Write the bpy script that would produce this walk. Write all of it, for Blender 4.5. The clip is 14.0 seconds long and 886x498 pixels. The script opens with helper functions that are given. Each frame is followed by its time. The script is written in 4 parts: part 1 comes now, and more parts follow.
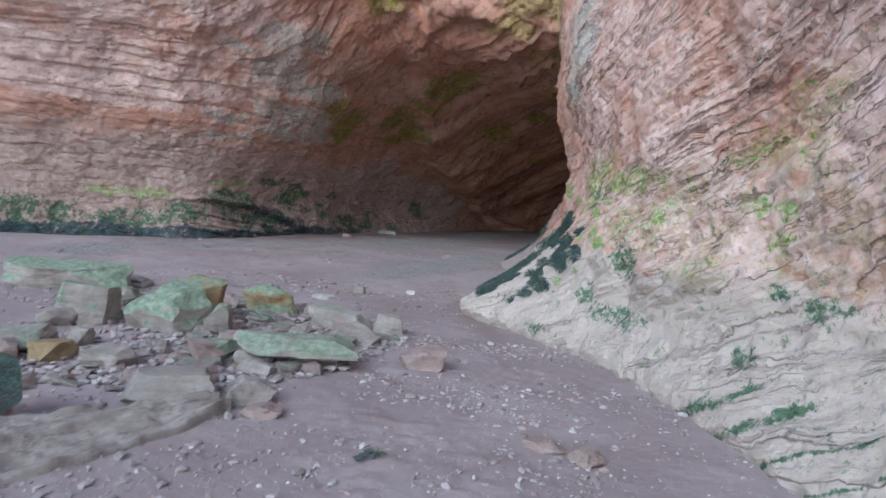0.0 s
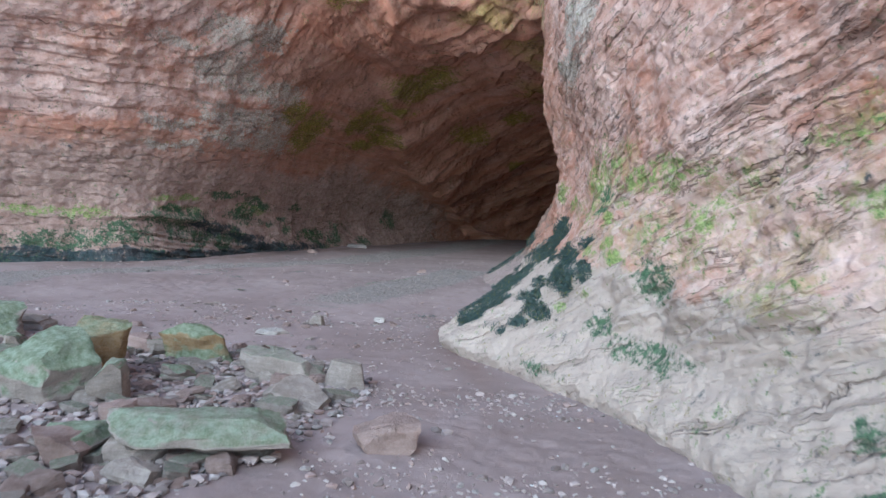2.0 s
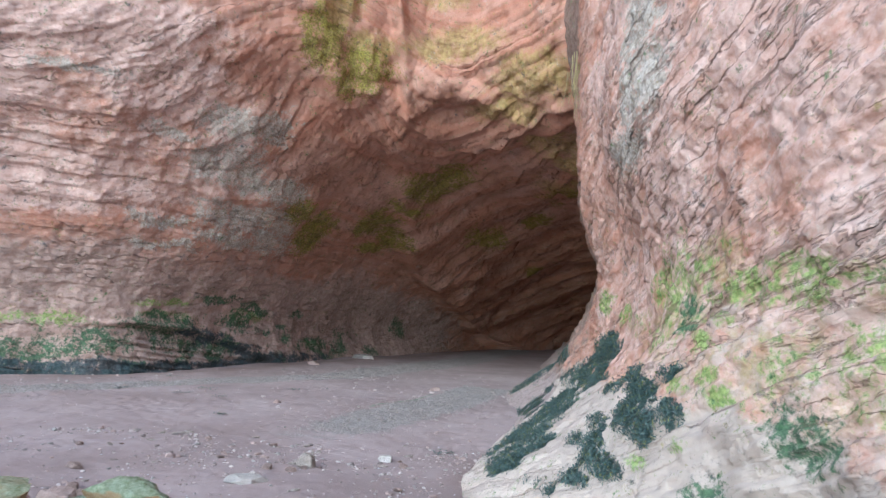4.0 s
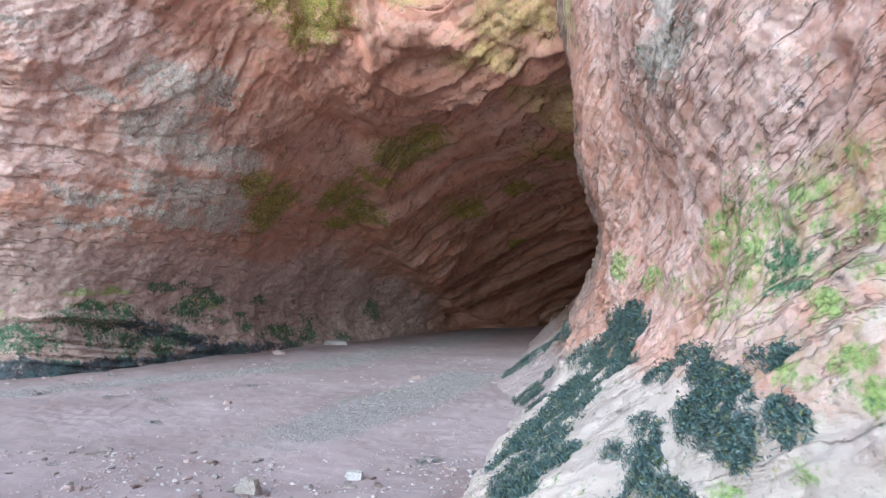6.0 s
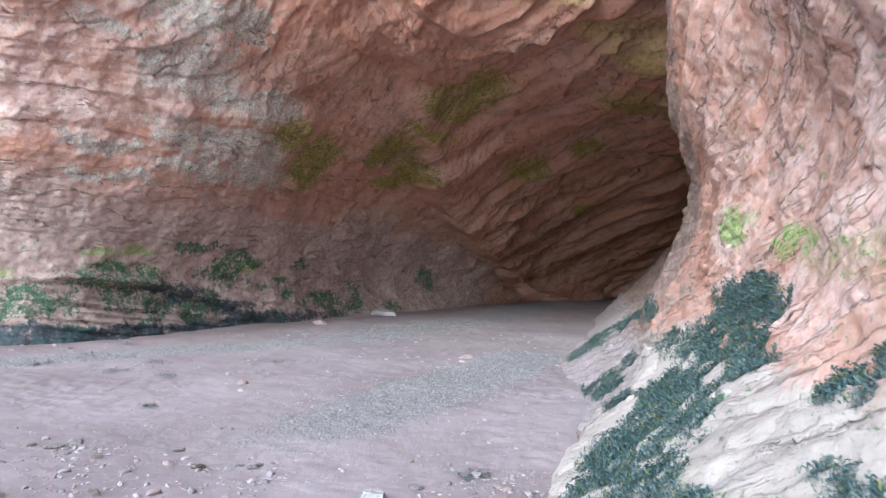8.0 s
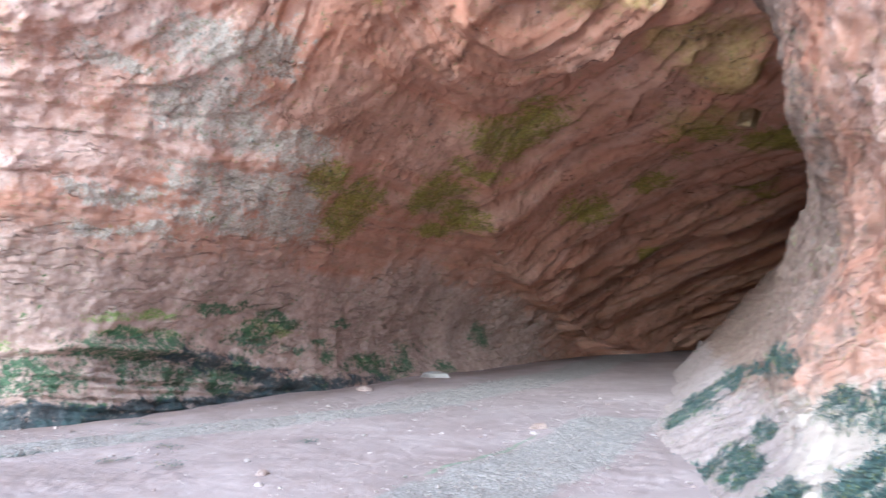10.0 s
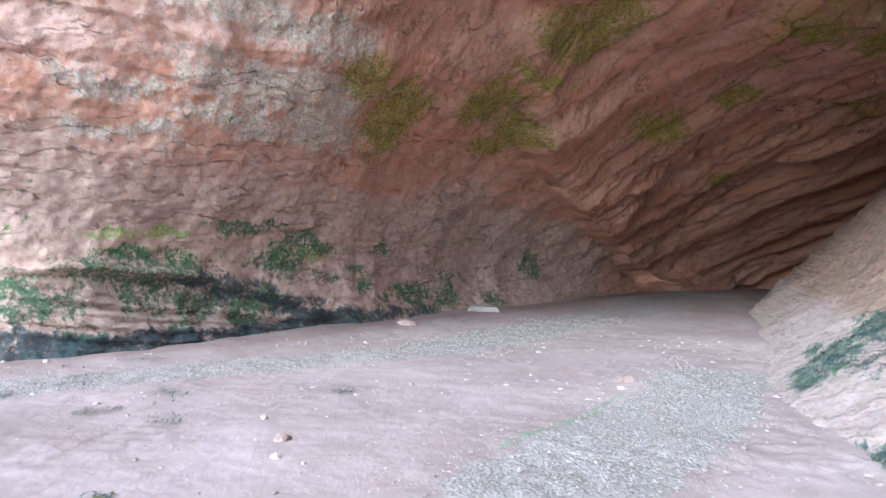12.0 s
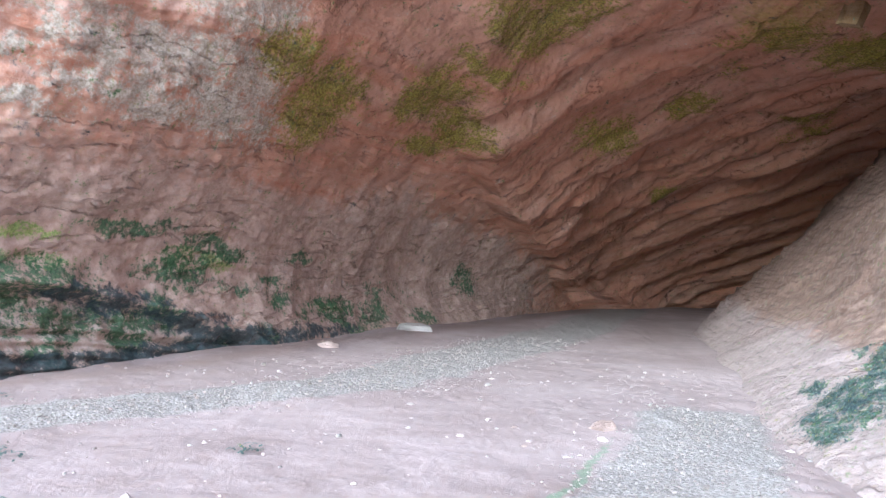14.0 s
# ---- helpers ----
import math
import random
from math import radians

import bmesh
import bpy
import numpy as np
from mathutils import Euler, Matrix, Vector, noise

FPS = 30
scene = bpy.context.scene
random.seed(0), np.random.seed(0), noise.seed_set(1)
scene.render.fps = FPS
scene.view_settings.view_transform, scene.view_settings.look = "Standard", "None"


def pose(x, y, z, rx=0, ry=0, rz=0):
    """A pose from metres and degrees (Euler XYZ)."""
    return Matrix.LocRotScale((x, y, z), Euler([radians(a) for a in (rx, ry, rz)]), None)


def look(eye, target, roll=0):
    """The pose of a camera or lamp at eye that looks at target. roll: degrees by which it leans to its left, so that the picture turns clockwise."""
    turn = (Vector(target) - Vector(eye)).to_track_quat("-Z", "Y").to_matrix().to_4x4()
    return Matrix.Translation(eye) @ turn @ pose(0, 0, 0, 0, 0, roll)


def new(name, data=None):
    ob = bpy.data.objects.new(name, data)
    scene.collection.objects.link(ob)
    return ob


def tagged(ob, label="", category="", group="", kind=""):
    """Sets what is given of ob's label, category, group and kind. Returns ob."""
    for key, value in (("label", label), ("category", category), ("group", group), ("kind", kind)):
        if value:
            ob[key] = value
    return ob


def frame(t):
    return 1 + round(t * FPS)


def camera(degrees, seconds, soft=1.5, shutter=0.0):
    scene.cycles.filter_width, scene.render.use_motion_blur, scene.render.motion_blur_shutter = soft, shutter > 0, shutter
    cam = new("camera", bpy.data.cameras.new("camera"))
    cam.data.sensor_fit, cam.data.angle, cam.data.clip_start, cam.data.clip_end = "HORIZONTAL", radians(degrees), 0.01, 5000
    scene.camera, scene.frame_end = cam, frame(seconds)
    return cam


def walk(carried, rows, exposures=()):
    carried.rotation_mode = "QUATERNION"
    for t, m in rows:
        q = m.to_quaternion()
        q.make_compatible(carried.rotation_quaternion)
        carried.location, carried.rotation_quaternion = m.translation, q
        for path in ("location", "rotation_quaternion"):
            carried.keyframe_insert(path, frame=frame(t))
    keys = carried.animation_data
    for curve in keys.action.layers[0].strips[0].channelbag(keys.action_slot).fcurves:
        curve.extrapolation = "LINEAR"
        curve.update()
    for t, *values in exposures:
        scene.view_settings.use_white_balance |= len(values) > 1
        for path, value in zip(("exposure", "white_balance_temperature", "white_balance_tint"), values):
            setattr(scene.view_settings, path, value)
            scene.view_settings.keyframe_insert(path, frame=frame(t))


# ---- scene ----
cam = camera(62.3, 14.0, 1.4, 0.4)
METRES, EYE, TILT, LEAN, TURN = 13.5, 1.5, 0.0, 0.0, 0.0
ROWS = [
    (0.0, 0.0, 0.0, 0.0, 0.29, -3.76, -4.45),
    (0.5, 0.0002, 0.0377, 0.0024, -1.27, -2.52, -1.98),
    (1.0, 0.0047, 0.0747, 0.0014, 0.82, -0.3, -2.2),
    (1.5, 0.0048, 0.1123, -0.0024, -1.13, -1.97, -3.49),
    (2.0, 0.0045, 0.1531, -0.0006, -1.58, -2.93, -2.65),
    (2.3, 0.0055, 0.1792, 0.0038, 0.10, 0.67, -0.97),
    (2.5, 0.0062, 0.1966, 0.0067, 0.52, 6.67, -1.93),
    (2.7, 0.0032, 0.2088, 0.0079, -0.74, 12.57, -1.19),
    (3.0, -0.0012, 0.2272, 0.0098, -0.93, 15.16, -1.16),
    (3.3, -0.0033, 0.2460, 0.0070, -1.22, 14.62, -2.60),
    (3.5, -0.0047, 0.2586, 0.0051, -1.63, 7.24, -2.98),
    (3.7, -0.0044, 0.2733, 0.0047, -0.68, 5.47, -3.33),
    (5.8, -0.0016, 0.4281, 0.0000, -4.07, 2.87, -1.01),
    (6.0, -0.0013, 0.4428, -0.0004, -2.56, 3.84, -0.77),
    (6.5, 0.0078, 0.4757, -0.0031, -5.37, -0.0, -3.35),
    (6.8, 0.0096, 0.4977, -0.0027, -8.39, -1.99, -4.04),
    (7.0, 0.0108, 0.5124, -0.0025, -6.53, -1.59, -1.95),
    (7.5, 0.013, 0.5482, -0.0024, 1.46, 1.85, -0.97),
    (7.7, 0.0112, 0.5618, -0.0029, 2.11, 1.40, -2.04),
    (9.8, -0.0077, 0.7044, -0.0086, 3.34, 5.02, 0.40),
    (10.0, -0.0095, 0.718, -0.0091, 5.91, 5.86, 0.25),
    (10.5, -0.0151, 0.7541, -0.0104, 9.05, 2.97, -0.14),
    (11.0, -0.0288, 0.7892, -0.0079, 5.01, 0.33, -0.09),
    (11.5, -0.0381, 0.8269, -0.0119, 5.84, -1.23, -1.29),
    (12.0, -0.0499, 0.858, -0.0129, 8.58, 0.39, -1.21),
    (12.5, -0.0602, 0.8891, -0.0089, 4.73, 1.01, -0.55),
    (13.0, -0.0634, 0.9162, -0.0082, 4.08, 1.18, -1.92),
    (13.5, -0.0727, 0.946, -0.0093, 2.74, 1.66, -2.15),
    (14.0, -0.0809, 0.9764, -0.0119, 2.23, 1.48, -2.51),
]
walk(cam, [(t, pose(0, 0, EYE, TILT, LEAN, TURN) @ pose(METRES * x, METRES * y, METRES * z, 90 + pitch, roll, yaw)) for t, x, y, z, yaw, pitch, roll in ROWS],
     [(t, stops, kelvin, 1) for t, stops, kelvin in ((0.0, 0.4, 5060), (2.0, 0.52, 5080), (2.6, 0.72, 5300), (3.1, 0.88, 5450), (3.7, 0.82, 5250), (6.0, 1.15, 5060), (7.5, 1.25, 5080),
                                                    (10.0, 1.76, 5080), (12.0, 1.82, 5130), (14.0, 2.05, 5150))])

# ---- light ----
world = bpy.data.worlds.new("sky")
scene.world = world
world.use_nodes = True
wn = world.node_tree.nodes
sky = wn.new("ShaderNodeTexSky")
sky.sky_type, sky.sun_disc = "NISHITA", False
sky.sun_elevation, sky.sun_rotation = radians(32), radians(209)
sky.air_density, sky.dust_density, sky.ozone_density = 1.0, 2.0, 1.5
wn["Background"].inputs["Strength"].default_value = 0.15
world.node_tree.links.new(sky.outputs[0], wn["Background"].inputs["Color"])
sun_data = bpy.data.lights.new("sun", "SUN")
sun_data.energy, sun_data.angle, sun_data.color = 1.5, radians(50), (1.0, 0.96, 0.92)
sun = new("sun", sun_data)
sun.matrix_world = look((0, 0, 0), (0.45, 0.74, -0.48))


# ---- vector noise ----
def vnoise(p, seed=0):
    """Smooth value noise in -1..1 at the points p (n, 3)."""
    base = np.floor(p)
    f = p - base
    f = f * f * f * (f * (f * 6 - 15) + 10)
    i = base.astype(np.int64)
    out = np.zeros(len(p))
    for dx in (0, 1):
        for dy in (0, 1):
            for dz in (0, 1):
                h = (i[:, 0] + dx) * 374761393 + (i[:, 1] + dy) * 668265263 + (i[:, 2] + dz) * 2147483647 + seed * 1274126177
                h = (h ^ (h >> 13)) * 1274126177
                h = (h ^ (h >> 16)) & 0xFFFFFF
                w = (f[:, 0] if dx else 1 - f[:, 0]) * (f[:, 1] if dy else 1 - f[:, 1]) * (f[:, 2] if dz else 1 - f[:, 2])
                out += w * h
    return out / 0x7FFFFF - 1


def fbm(p, octaves=4, seed=0, gain=0.5):
    total, amp, norm = np.zeros(len(p)), 1.0, 0.0
    for o in range(octaves):
        total += amp * vnoise(p * 2.03 ** o + 17.1 * o, seed + o)
        norm += amp
        amp *= gain
    return total / norm


def smooth(a, b, x):
    t = np.clip((x - a) / (b - a), 0, 1)
    return t * t * (3 - 2 * t)


# ---- mesh helpers ----
def grid_object(name, v, material, attributes=None):
    """One mesh from a grid of points v (rows, columns, 3), with float attributes on its points."""
    rows, cols = v.shape[:2]
    mesh = bpy.data.meshes.new(name)
    mesh.vertices.add(rows * cols)
    mesh.vertices.foreach_set("co", v.reshape(-1).astype(np.float32))
    a = (np.arange(rows - 1)[:, None] * cols + np.arange(cols - 1)[None, :]).reshape(-1)
    quads = np.stack([a, a + 1, a + cols + 1, a + cols], 1)
    n = len(quads)
    mesh.loops.add(n * 4)
    mesh.loops.foreach_set("vertex_index", quads.reshape(-1).astype(np.int32))
    mesh.polygons.add(n)
    mesh.polygons.foreach_set("loop_start", (np.arange(n) * 4).astype(np.int32))
    mesh.polygons.foreach_set("use_smooth", np.ones(n, dtype=bool))
    mesh.update(calc_edges=True)
    for key, values in (attributes or {}).items():
        mesh.attributes.new(key, "FLOAT", "POINT").data.foreach_set("value", values.reshape(-1).astype(np.float32))
    mesh.materials.append(material)
    mesh.validate()
    return new(name, mesh)


def spline(points, t):
    """Catmull-Rom through points (n, ...) at the parameters t in 0..n-1."""
    p = np.asarray(points, float)
    n = len(p)
    i = np.clip(np.floor(t).astype(int), 0, n - 2)
    f = (t - i).reshape((-1,) + (1,) * (p.ndim - 1))
    q = np.concatenate([2 * p[:1] - p[1:2], p, 2 * p[-1:] - p[-2:-1]])
    a, b, c, d = q[i], q[i + 1], q[i + 2], q[i + 3]
    return 0.5 * (2 * b + (c - a) * f + (2 * a - 5 * b + 4 * c - d) * f ** 2 + (3 * b - a - 3 * c + d) * f ** 3)


def normals(v):
    du = np.gradient(v, axis=0)
    dv = np.gradient(v, axis=1)
    n = np.cross(du, dv)
    return n / np.maximum(np.linalg.norm(n, axis=2, keepdims=True), 1e-9)


# ---- materials ----
def material(name):
    m = bpy.data.materials.new(name)
    m.use_nodes = True
    return m, m.node_tree.nodes, m.node_tree.links, m.node_tree.nodes["Principled BSDF"]


class Net:
    """Short spellings for the nodes of one material."""

    def __init__(self, name):
        self.m, self.n, self.l, self.b = material(name)
        self.co = self.n.new("ShaderNodeTexCoord").outputs["Object"]

    def put(self, socket, value):
        if hasattr(value, "links"):
            self.l.new(value, socket)
        else:
            socket.default_value = value

    def noise(self, scale, detail=4, rough=0.55, co=None, distortion=0.0):
        x = self.n.new("ShaderNodeTexNoise")
        x.inputs["Scale"].default_value, x.inputs["Detail"].default_value = scale, detail
        x.inputs["Roughness"].default_value, x.inputs["Distortion"].default_value = rough, distortion
        self.put(x.inputs["Vector"], co or self.co)
        return x.outputs["Fac"]

    def voronoi(self, scale, feature="F1", co=None):
        x = self.n.new("ShaderNodeTexVoronoi")
        x.feature = feature
        x.inputs["Scale"].default_value = scale
        self.put(x.inputs["Vector"], co or self.co)
        return x.outputs["Distance"]

    def math(self, op, a, b=0.0, clamp=False):
        x = self.n.new("ShaderNodeMath")
        x.operation, x.use_clamp = op, clamp
        self.put(x.inputs[0], a)
        self.put(x.inputs[1], b)
        return x.outputs[0]

    def step(self, value, low, high, to0=0.0, to1=1.0):
        x = self.n.new("ShaderNodeMapRange")
        x.interpolation_type = "SMOOTHSTEP"
        for key, val in zip(("Value", "From Min", "From Max", "To Min", "To Max"), (value, low, high, to0, to1)):
            self.put(x.inputs[key], val)
        return x.outputs[0]

    def mix(self, fac, a, b, blend="MIX"):
        x = self.n.new("ShaderNodeMix")
        x.data_type, x.blend_type = "RGBA", blend
        self.put(x.inputs[0], fac)
        for socket, val in ((x.inputs[6], a), (x.inputs[7], b)):
            self.put(socket, (*val, 1) if isinstance(val, tuple) else val)
        return x.outputs[2]

    def attribute(self, name):
        x = self.n.new("ShaderNodeAttribute")
        x.attribute_name = name
        return x.outputs["Fac"]

    def vector(self, x, y, z):
        v = self.n.new("ShaderNodeCombineXYZ")
        for socket, val in zip(v.inputs, (x, y, z)):
            self.put(socket, val)
        return v.outputs[0]

    def stretch(self, x, y, z):
        v = self.n.new("ShaderNodeMapping")
        self.put(v.inputs["Vector"], self.co)
        v.inputs["Scale"].default_value = (x, y, z)
        return v.outputs[0]

    def bump(self, height, strength, distance, before=None):
        x = self.n.new("ShaderNodeBump")
        x.inputs["Strength"].default_value, x.inputs["Distance"].default_value = strength, distance
        self.put(x.inputs["Height"], height)
        if before:
            self.l.new(before, x.inputs["Normal"])
        return x.outputs[0]

    def end(self, colour, rough, normal=None, specular=0.3):
        self.put(self.b.inputs["Base Color"], (*colour, 1) if isinstance(colour, tuple) else colour)
        self.put(self.b.inputs["Roughness"], rough)
        self.b.inputs["Specular IOR Level"].default_value = specular
        if normal:
            self.l.new(normal, self.b.inputs["Normal"])
        return self.m


def rock_material():
    """Bedded red sandstone; the attributes carry bedding, bleaching, lichen, moss, algae and painted cave shade."""
    k = Net("red_sandstone")
    bed, pale = k.attribute("bed"), k.attribute("pale")
    beds = k.noise(1.0, 5, 0.6, k.vector(k.math("MULTIPLY", bed, 5.0), k.noise(0.35, 2), 0.0))
    fine = k.noise(1.0, 5, 0.65, k.vector(k.math("MULTIPLY", bed, 26.0), k.noise(1.2, 2), 3.0))
    blotch = k.noise(0.9, 6, 0.62)
    grain = k.noise(42.0, 5, 0.7)
    c = k.mix(k.step(blotch, 0.30, 0.70), (0.39, 0.185, 0.118), (0.54, 0.315, 0.235))
    c = k.mix(k.math("MULTIPLY", k.step(beds, 0.42, 0.62), 0.8), c, (0.45, 0.19, 0.115))
    c = k.mix(k.math("MULTIPLY", k.step(fine, 0.52, 0.78), 0.25), c, (0.60, 0.44, 0.38))
    edge = k.noise(5.0, 6, 0.7)
    pale_mask = k.step(k.math("ADD", pale, k.math("MULTIPLY", k.math("SUBTRACT", edge, 0.5), 0.9)), 0.35, 0.65)
    stone = k.mix(k.noise(2.2, 6, 0.6), (0.37, 0.31, 0.255), (0.61, 0.535, 0.47))
    c = k.mix(pale_mask, c, stone)
    c = k.mix(k.math("MULTIPLY", k.step(grain, 0.3, 0.75), 0.22), c, (0.60, 0.45, 0.39))
    split = k.n.new("ShaderNodeSeparateXYZ")
    k.l.new(k.co, split.inputs[0])
    warp = k.noise(2.5, 4, 0.6)
    along = k.math("ADD", k.math("MULTIPLY", k.math("ADD", split.outputs[0], split.outputs[1]), 1.3), warp)
    chips = k.voronoi(1.0, "F1", k.vector(k.math("ADD", k.math("MULTIPLY", bed, 5.0), warp), along, 0.0))
    # long joints along the beds, and short scars where flakes have broken away
    seam = k.noise(1.0, 3, 0.5, k.vector(k.math("ADD", k.math("MULTIPLY", bed, 2.0), k.math("MULTIPLY", warp, 0.6)), k.math("MULTIPLY", along, 0.16), 5.0))
    seam = k.math("ABSOLUTE", k.math("SUBTRACT", seam, 0.5))
    cracks = k.math("MAXIMUM", k.step(seam, 0.0, 0.018), k.step(k.noise(0.8, 3, 0.6), 0.52, 0.42))
    flake = k.noise(1.0, 4, 0.55, k.vector(k.math("ADD", k.math("MULTIPLY", bed, 8.0), k.math("MULTIPLY", warp, 1.6)), k.math("MULTIPLY", along, 1.5), 9.0))
    patch = k.math("MULTIPLY", k.step(k.noise(1.3, 4, 0.6), 0.42, 0.56), k.attribute("flaky"))
    scar = k.math("MULTIPLY", k.step(k.math("ABSOLUTE", k.math("SUBTRACT", flake, 0.47)), 0.026, 0.0), patch)
    scarp = k.math("MULTIPLY", k.step(flake, 0.44, 0.52), patch)
    c = k.mix(k.math("MULTIPLY", scarp, 0.10), c, (0.64, 0.47, 0.40))
    # shade inside the cracks and scars, mixed into the colour as dark brown
    crack_shade = k.math("MAXIMUM", k.math("MULTIPLY", k.step(cracks, 1.0, 0.0), k.math("ADD", k.math("MULTIPLY", k.attribute("flaky"), 0.35), 0.2)), k.math("MULTIPLY", scar, 0.5))
    for key, dark, light, amount, scale in (
            ("bleach", (0.62, 0.42, 0.35), (0.82, 0.65, 0.58), 0.8, 3.0),
            ("silt", (0.36, 0.265, 0.225), (0.55, 0.435, 0.38), 0.8, 3.0),
            # dark brown: cave-mouth shade on the buttress's inner face, put into the colour
            ("cave_shade", (0.14, 0.098, 0.076), (0.28, 0.205, 0.168), 0.88, 3.0),
            ("dust", (0.27, 0.212, 0.20), (0.375, 0.31, 0.298), 0.9, 5.0),
            ("ochre", (0.22, 0.155, 0.045), (0.46, 0.37, 0.13), 0.75, 4.0),
            ("lichen", (0.30, 0.26, 0.205), (0.62, 0.58, 0.51), 0.9, 9.0),
            ("moss", (0.07, 0.06, 0.012), (0.36, 0.34, 0.055), 0.88, 11.0),
            ("fresh", (0.11, 0.22, 0.035), (0.38, 0.50, 0.15), 0.85, 10.0),
            ("algae", (0.014, 0.055, 0.032), (0.10, 0.20, 0.10), 0.92, 10.0),
            ("tide", (0.02, 0.035, 0.045), (0.07, 0.10, 0.11), 0.92, 6.0)):
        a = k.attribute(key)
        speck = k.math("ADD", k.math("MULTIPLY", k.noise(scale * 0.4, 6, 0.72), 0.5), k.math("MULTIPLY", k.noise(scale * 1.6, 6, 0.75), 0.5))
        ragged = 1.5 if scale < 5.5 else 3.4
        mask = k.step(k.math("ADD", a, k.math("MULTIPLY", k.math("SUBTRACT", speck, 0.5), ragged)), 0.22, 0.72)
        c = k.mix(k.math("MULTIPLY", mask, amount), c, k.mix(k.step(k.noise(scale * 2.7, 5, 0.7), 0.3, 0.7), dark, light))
    c = k.mix(crack_shade, c, (0.13, 0.075, 0.055))
    normal = k.bump(chips, 0.6, 0.08)
    normal = k.bump(cracks, 0.7, 0.04, normal)
    normal = k.bump(scarp, 0.75, 0.05, normal)
    normal = k.bump(fine, 0.5, 0.025, normal)
    normal = k.bump(k.noise(11.0, 8, 0.72), 0.62, 0.05, normal)
    normal = k.bump(grain, 0.6, 0.014, normal)
    return k.end(c, k.step(k.noise(3.0), 0.3, 0.7, 0.72, 0.95), normal, 0.25)


ROCK = rock_material()


def sand_material():
    k = Net("beach_sand")
    blotch = k.noise(0.5, 5, 0.6)
    grain = k.noise(120.0, 4, 0.7)
    c = k.mix(k.step(blotch, 0.3, 0.7), (0.265, 0.208, 0.198), (0.375, 0.31, 0.302))
    c = k.mix(k.math("MULTIPLY", k.step(k.noise(2.6, 6, 0.7), 0.5, 0.66), 0.45), c, (0.235, 0.175, 0.16))
    gravel = k.attribute("gravel")
    grit = k.voronoi(38.0)
    gm = k.step(k.math("ADD", gravel, k.math("MULTIPLY", k.math("SUBTRACT", k.noise(3.0, 6, 0.7), 0.5), 1.1)), 0.4, 0.7)
    tint = k.mix(k.step(k.noise(34.0, 4), 0.35, 0.65), (0.185, 0.175, 0.16), (0.37, 0.355, 0.335))
    c = k.mix(k.math("MULTIPLY", gm, 0.9), c, tint)
    slime = k.step(k.math("ADD", k.attribute("slime"), k.math("SUBTRACT", k.noise(9.0, 5, 0.7), 0.5)), 0.45, 0.7)
    c = k.mix(k.math("MULTIPLY", slime, 0.7), c, (0.14, 0.25, 0.15))
    damp = k.attribute("damp")
    c = k.mix(k.math("MULTIPLY", damp, 0.7), c, (0.19, 0.125, 0.105))
    c = k.mix(k.math("MULTIPLY", k.step(grain, 0.35, 0.7), 0.3), c, (0.40, 0.34, 0.33))
    c = k.mix(k.math("MULTIPLY", k.step(k.noise(14.0, 5, 0.75), 0.6, 0.72), 0.3), c, (0.17, 0.12, 0.11))
    normal = k.bump(k.noise(7.0, 8, 0.7), 0.55, 0.04)
    normal = k.bump(k.math("MULTIPLY", grit, gm), 0.6, 0.015, normal)
    normal = k.bump(grain, 0.35, 0.006, normal)
    return k.end(c, k.step(k.noise(1.5), 0.3, 0.7, 0.75, 0.95), normal, 0.25)


SAND = sand_material()


# ---- ground ----
def ground_height(x, y):
    z = np.interp(y, (-30, 0, 5, 10, 14, 17, 20, 28, 36, 60), (-0.3, -0.02, -0.07, -0.2, -0.18, -0.04, 0.0, 0.1, 0.25, 0.3))
    p = np.stack([x, y, np.zeros_like(x)], 1)
    z = z + 0.05 * fbm(p * 0.5, 3, 3) + 0.012 * fbm(p * 4.0, 3, 5)
    return z


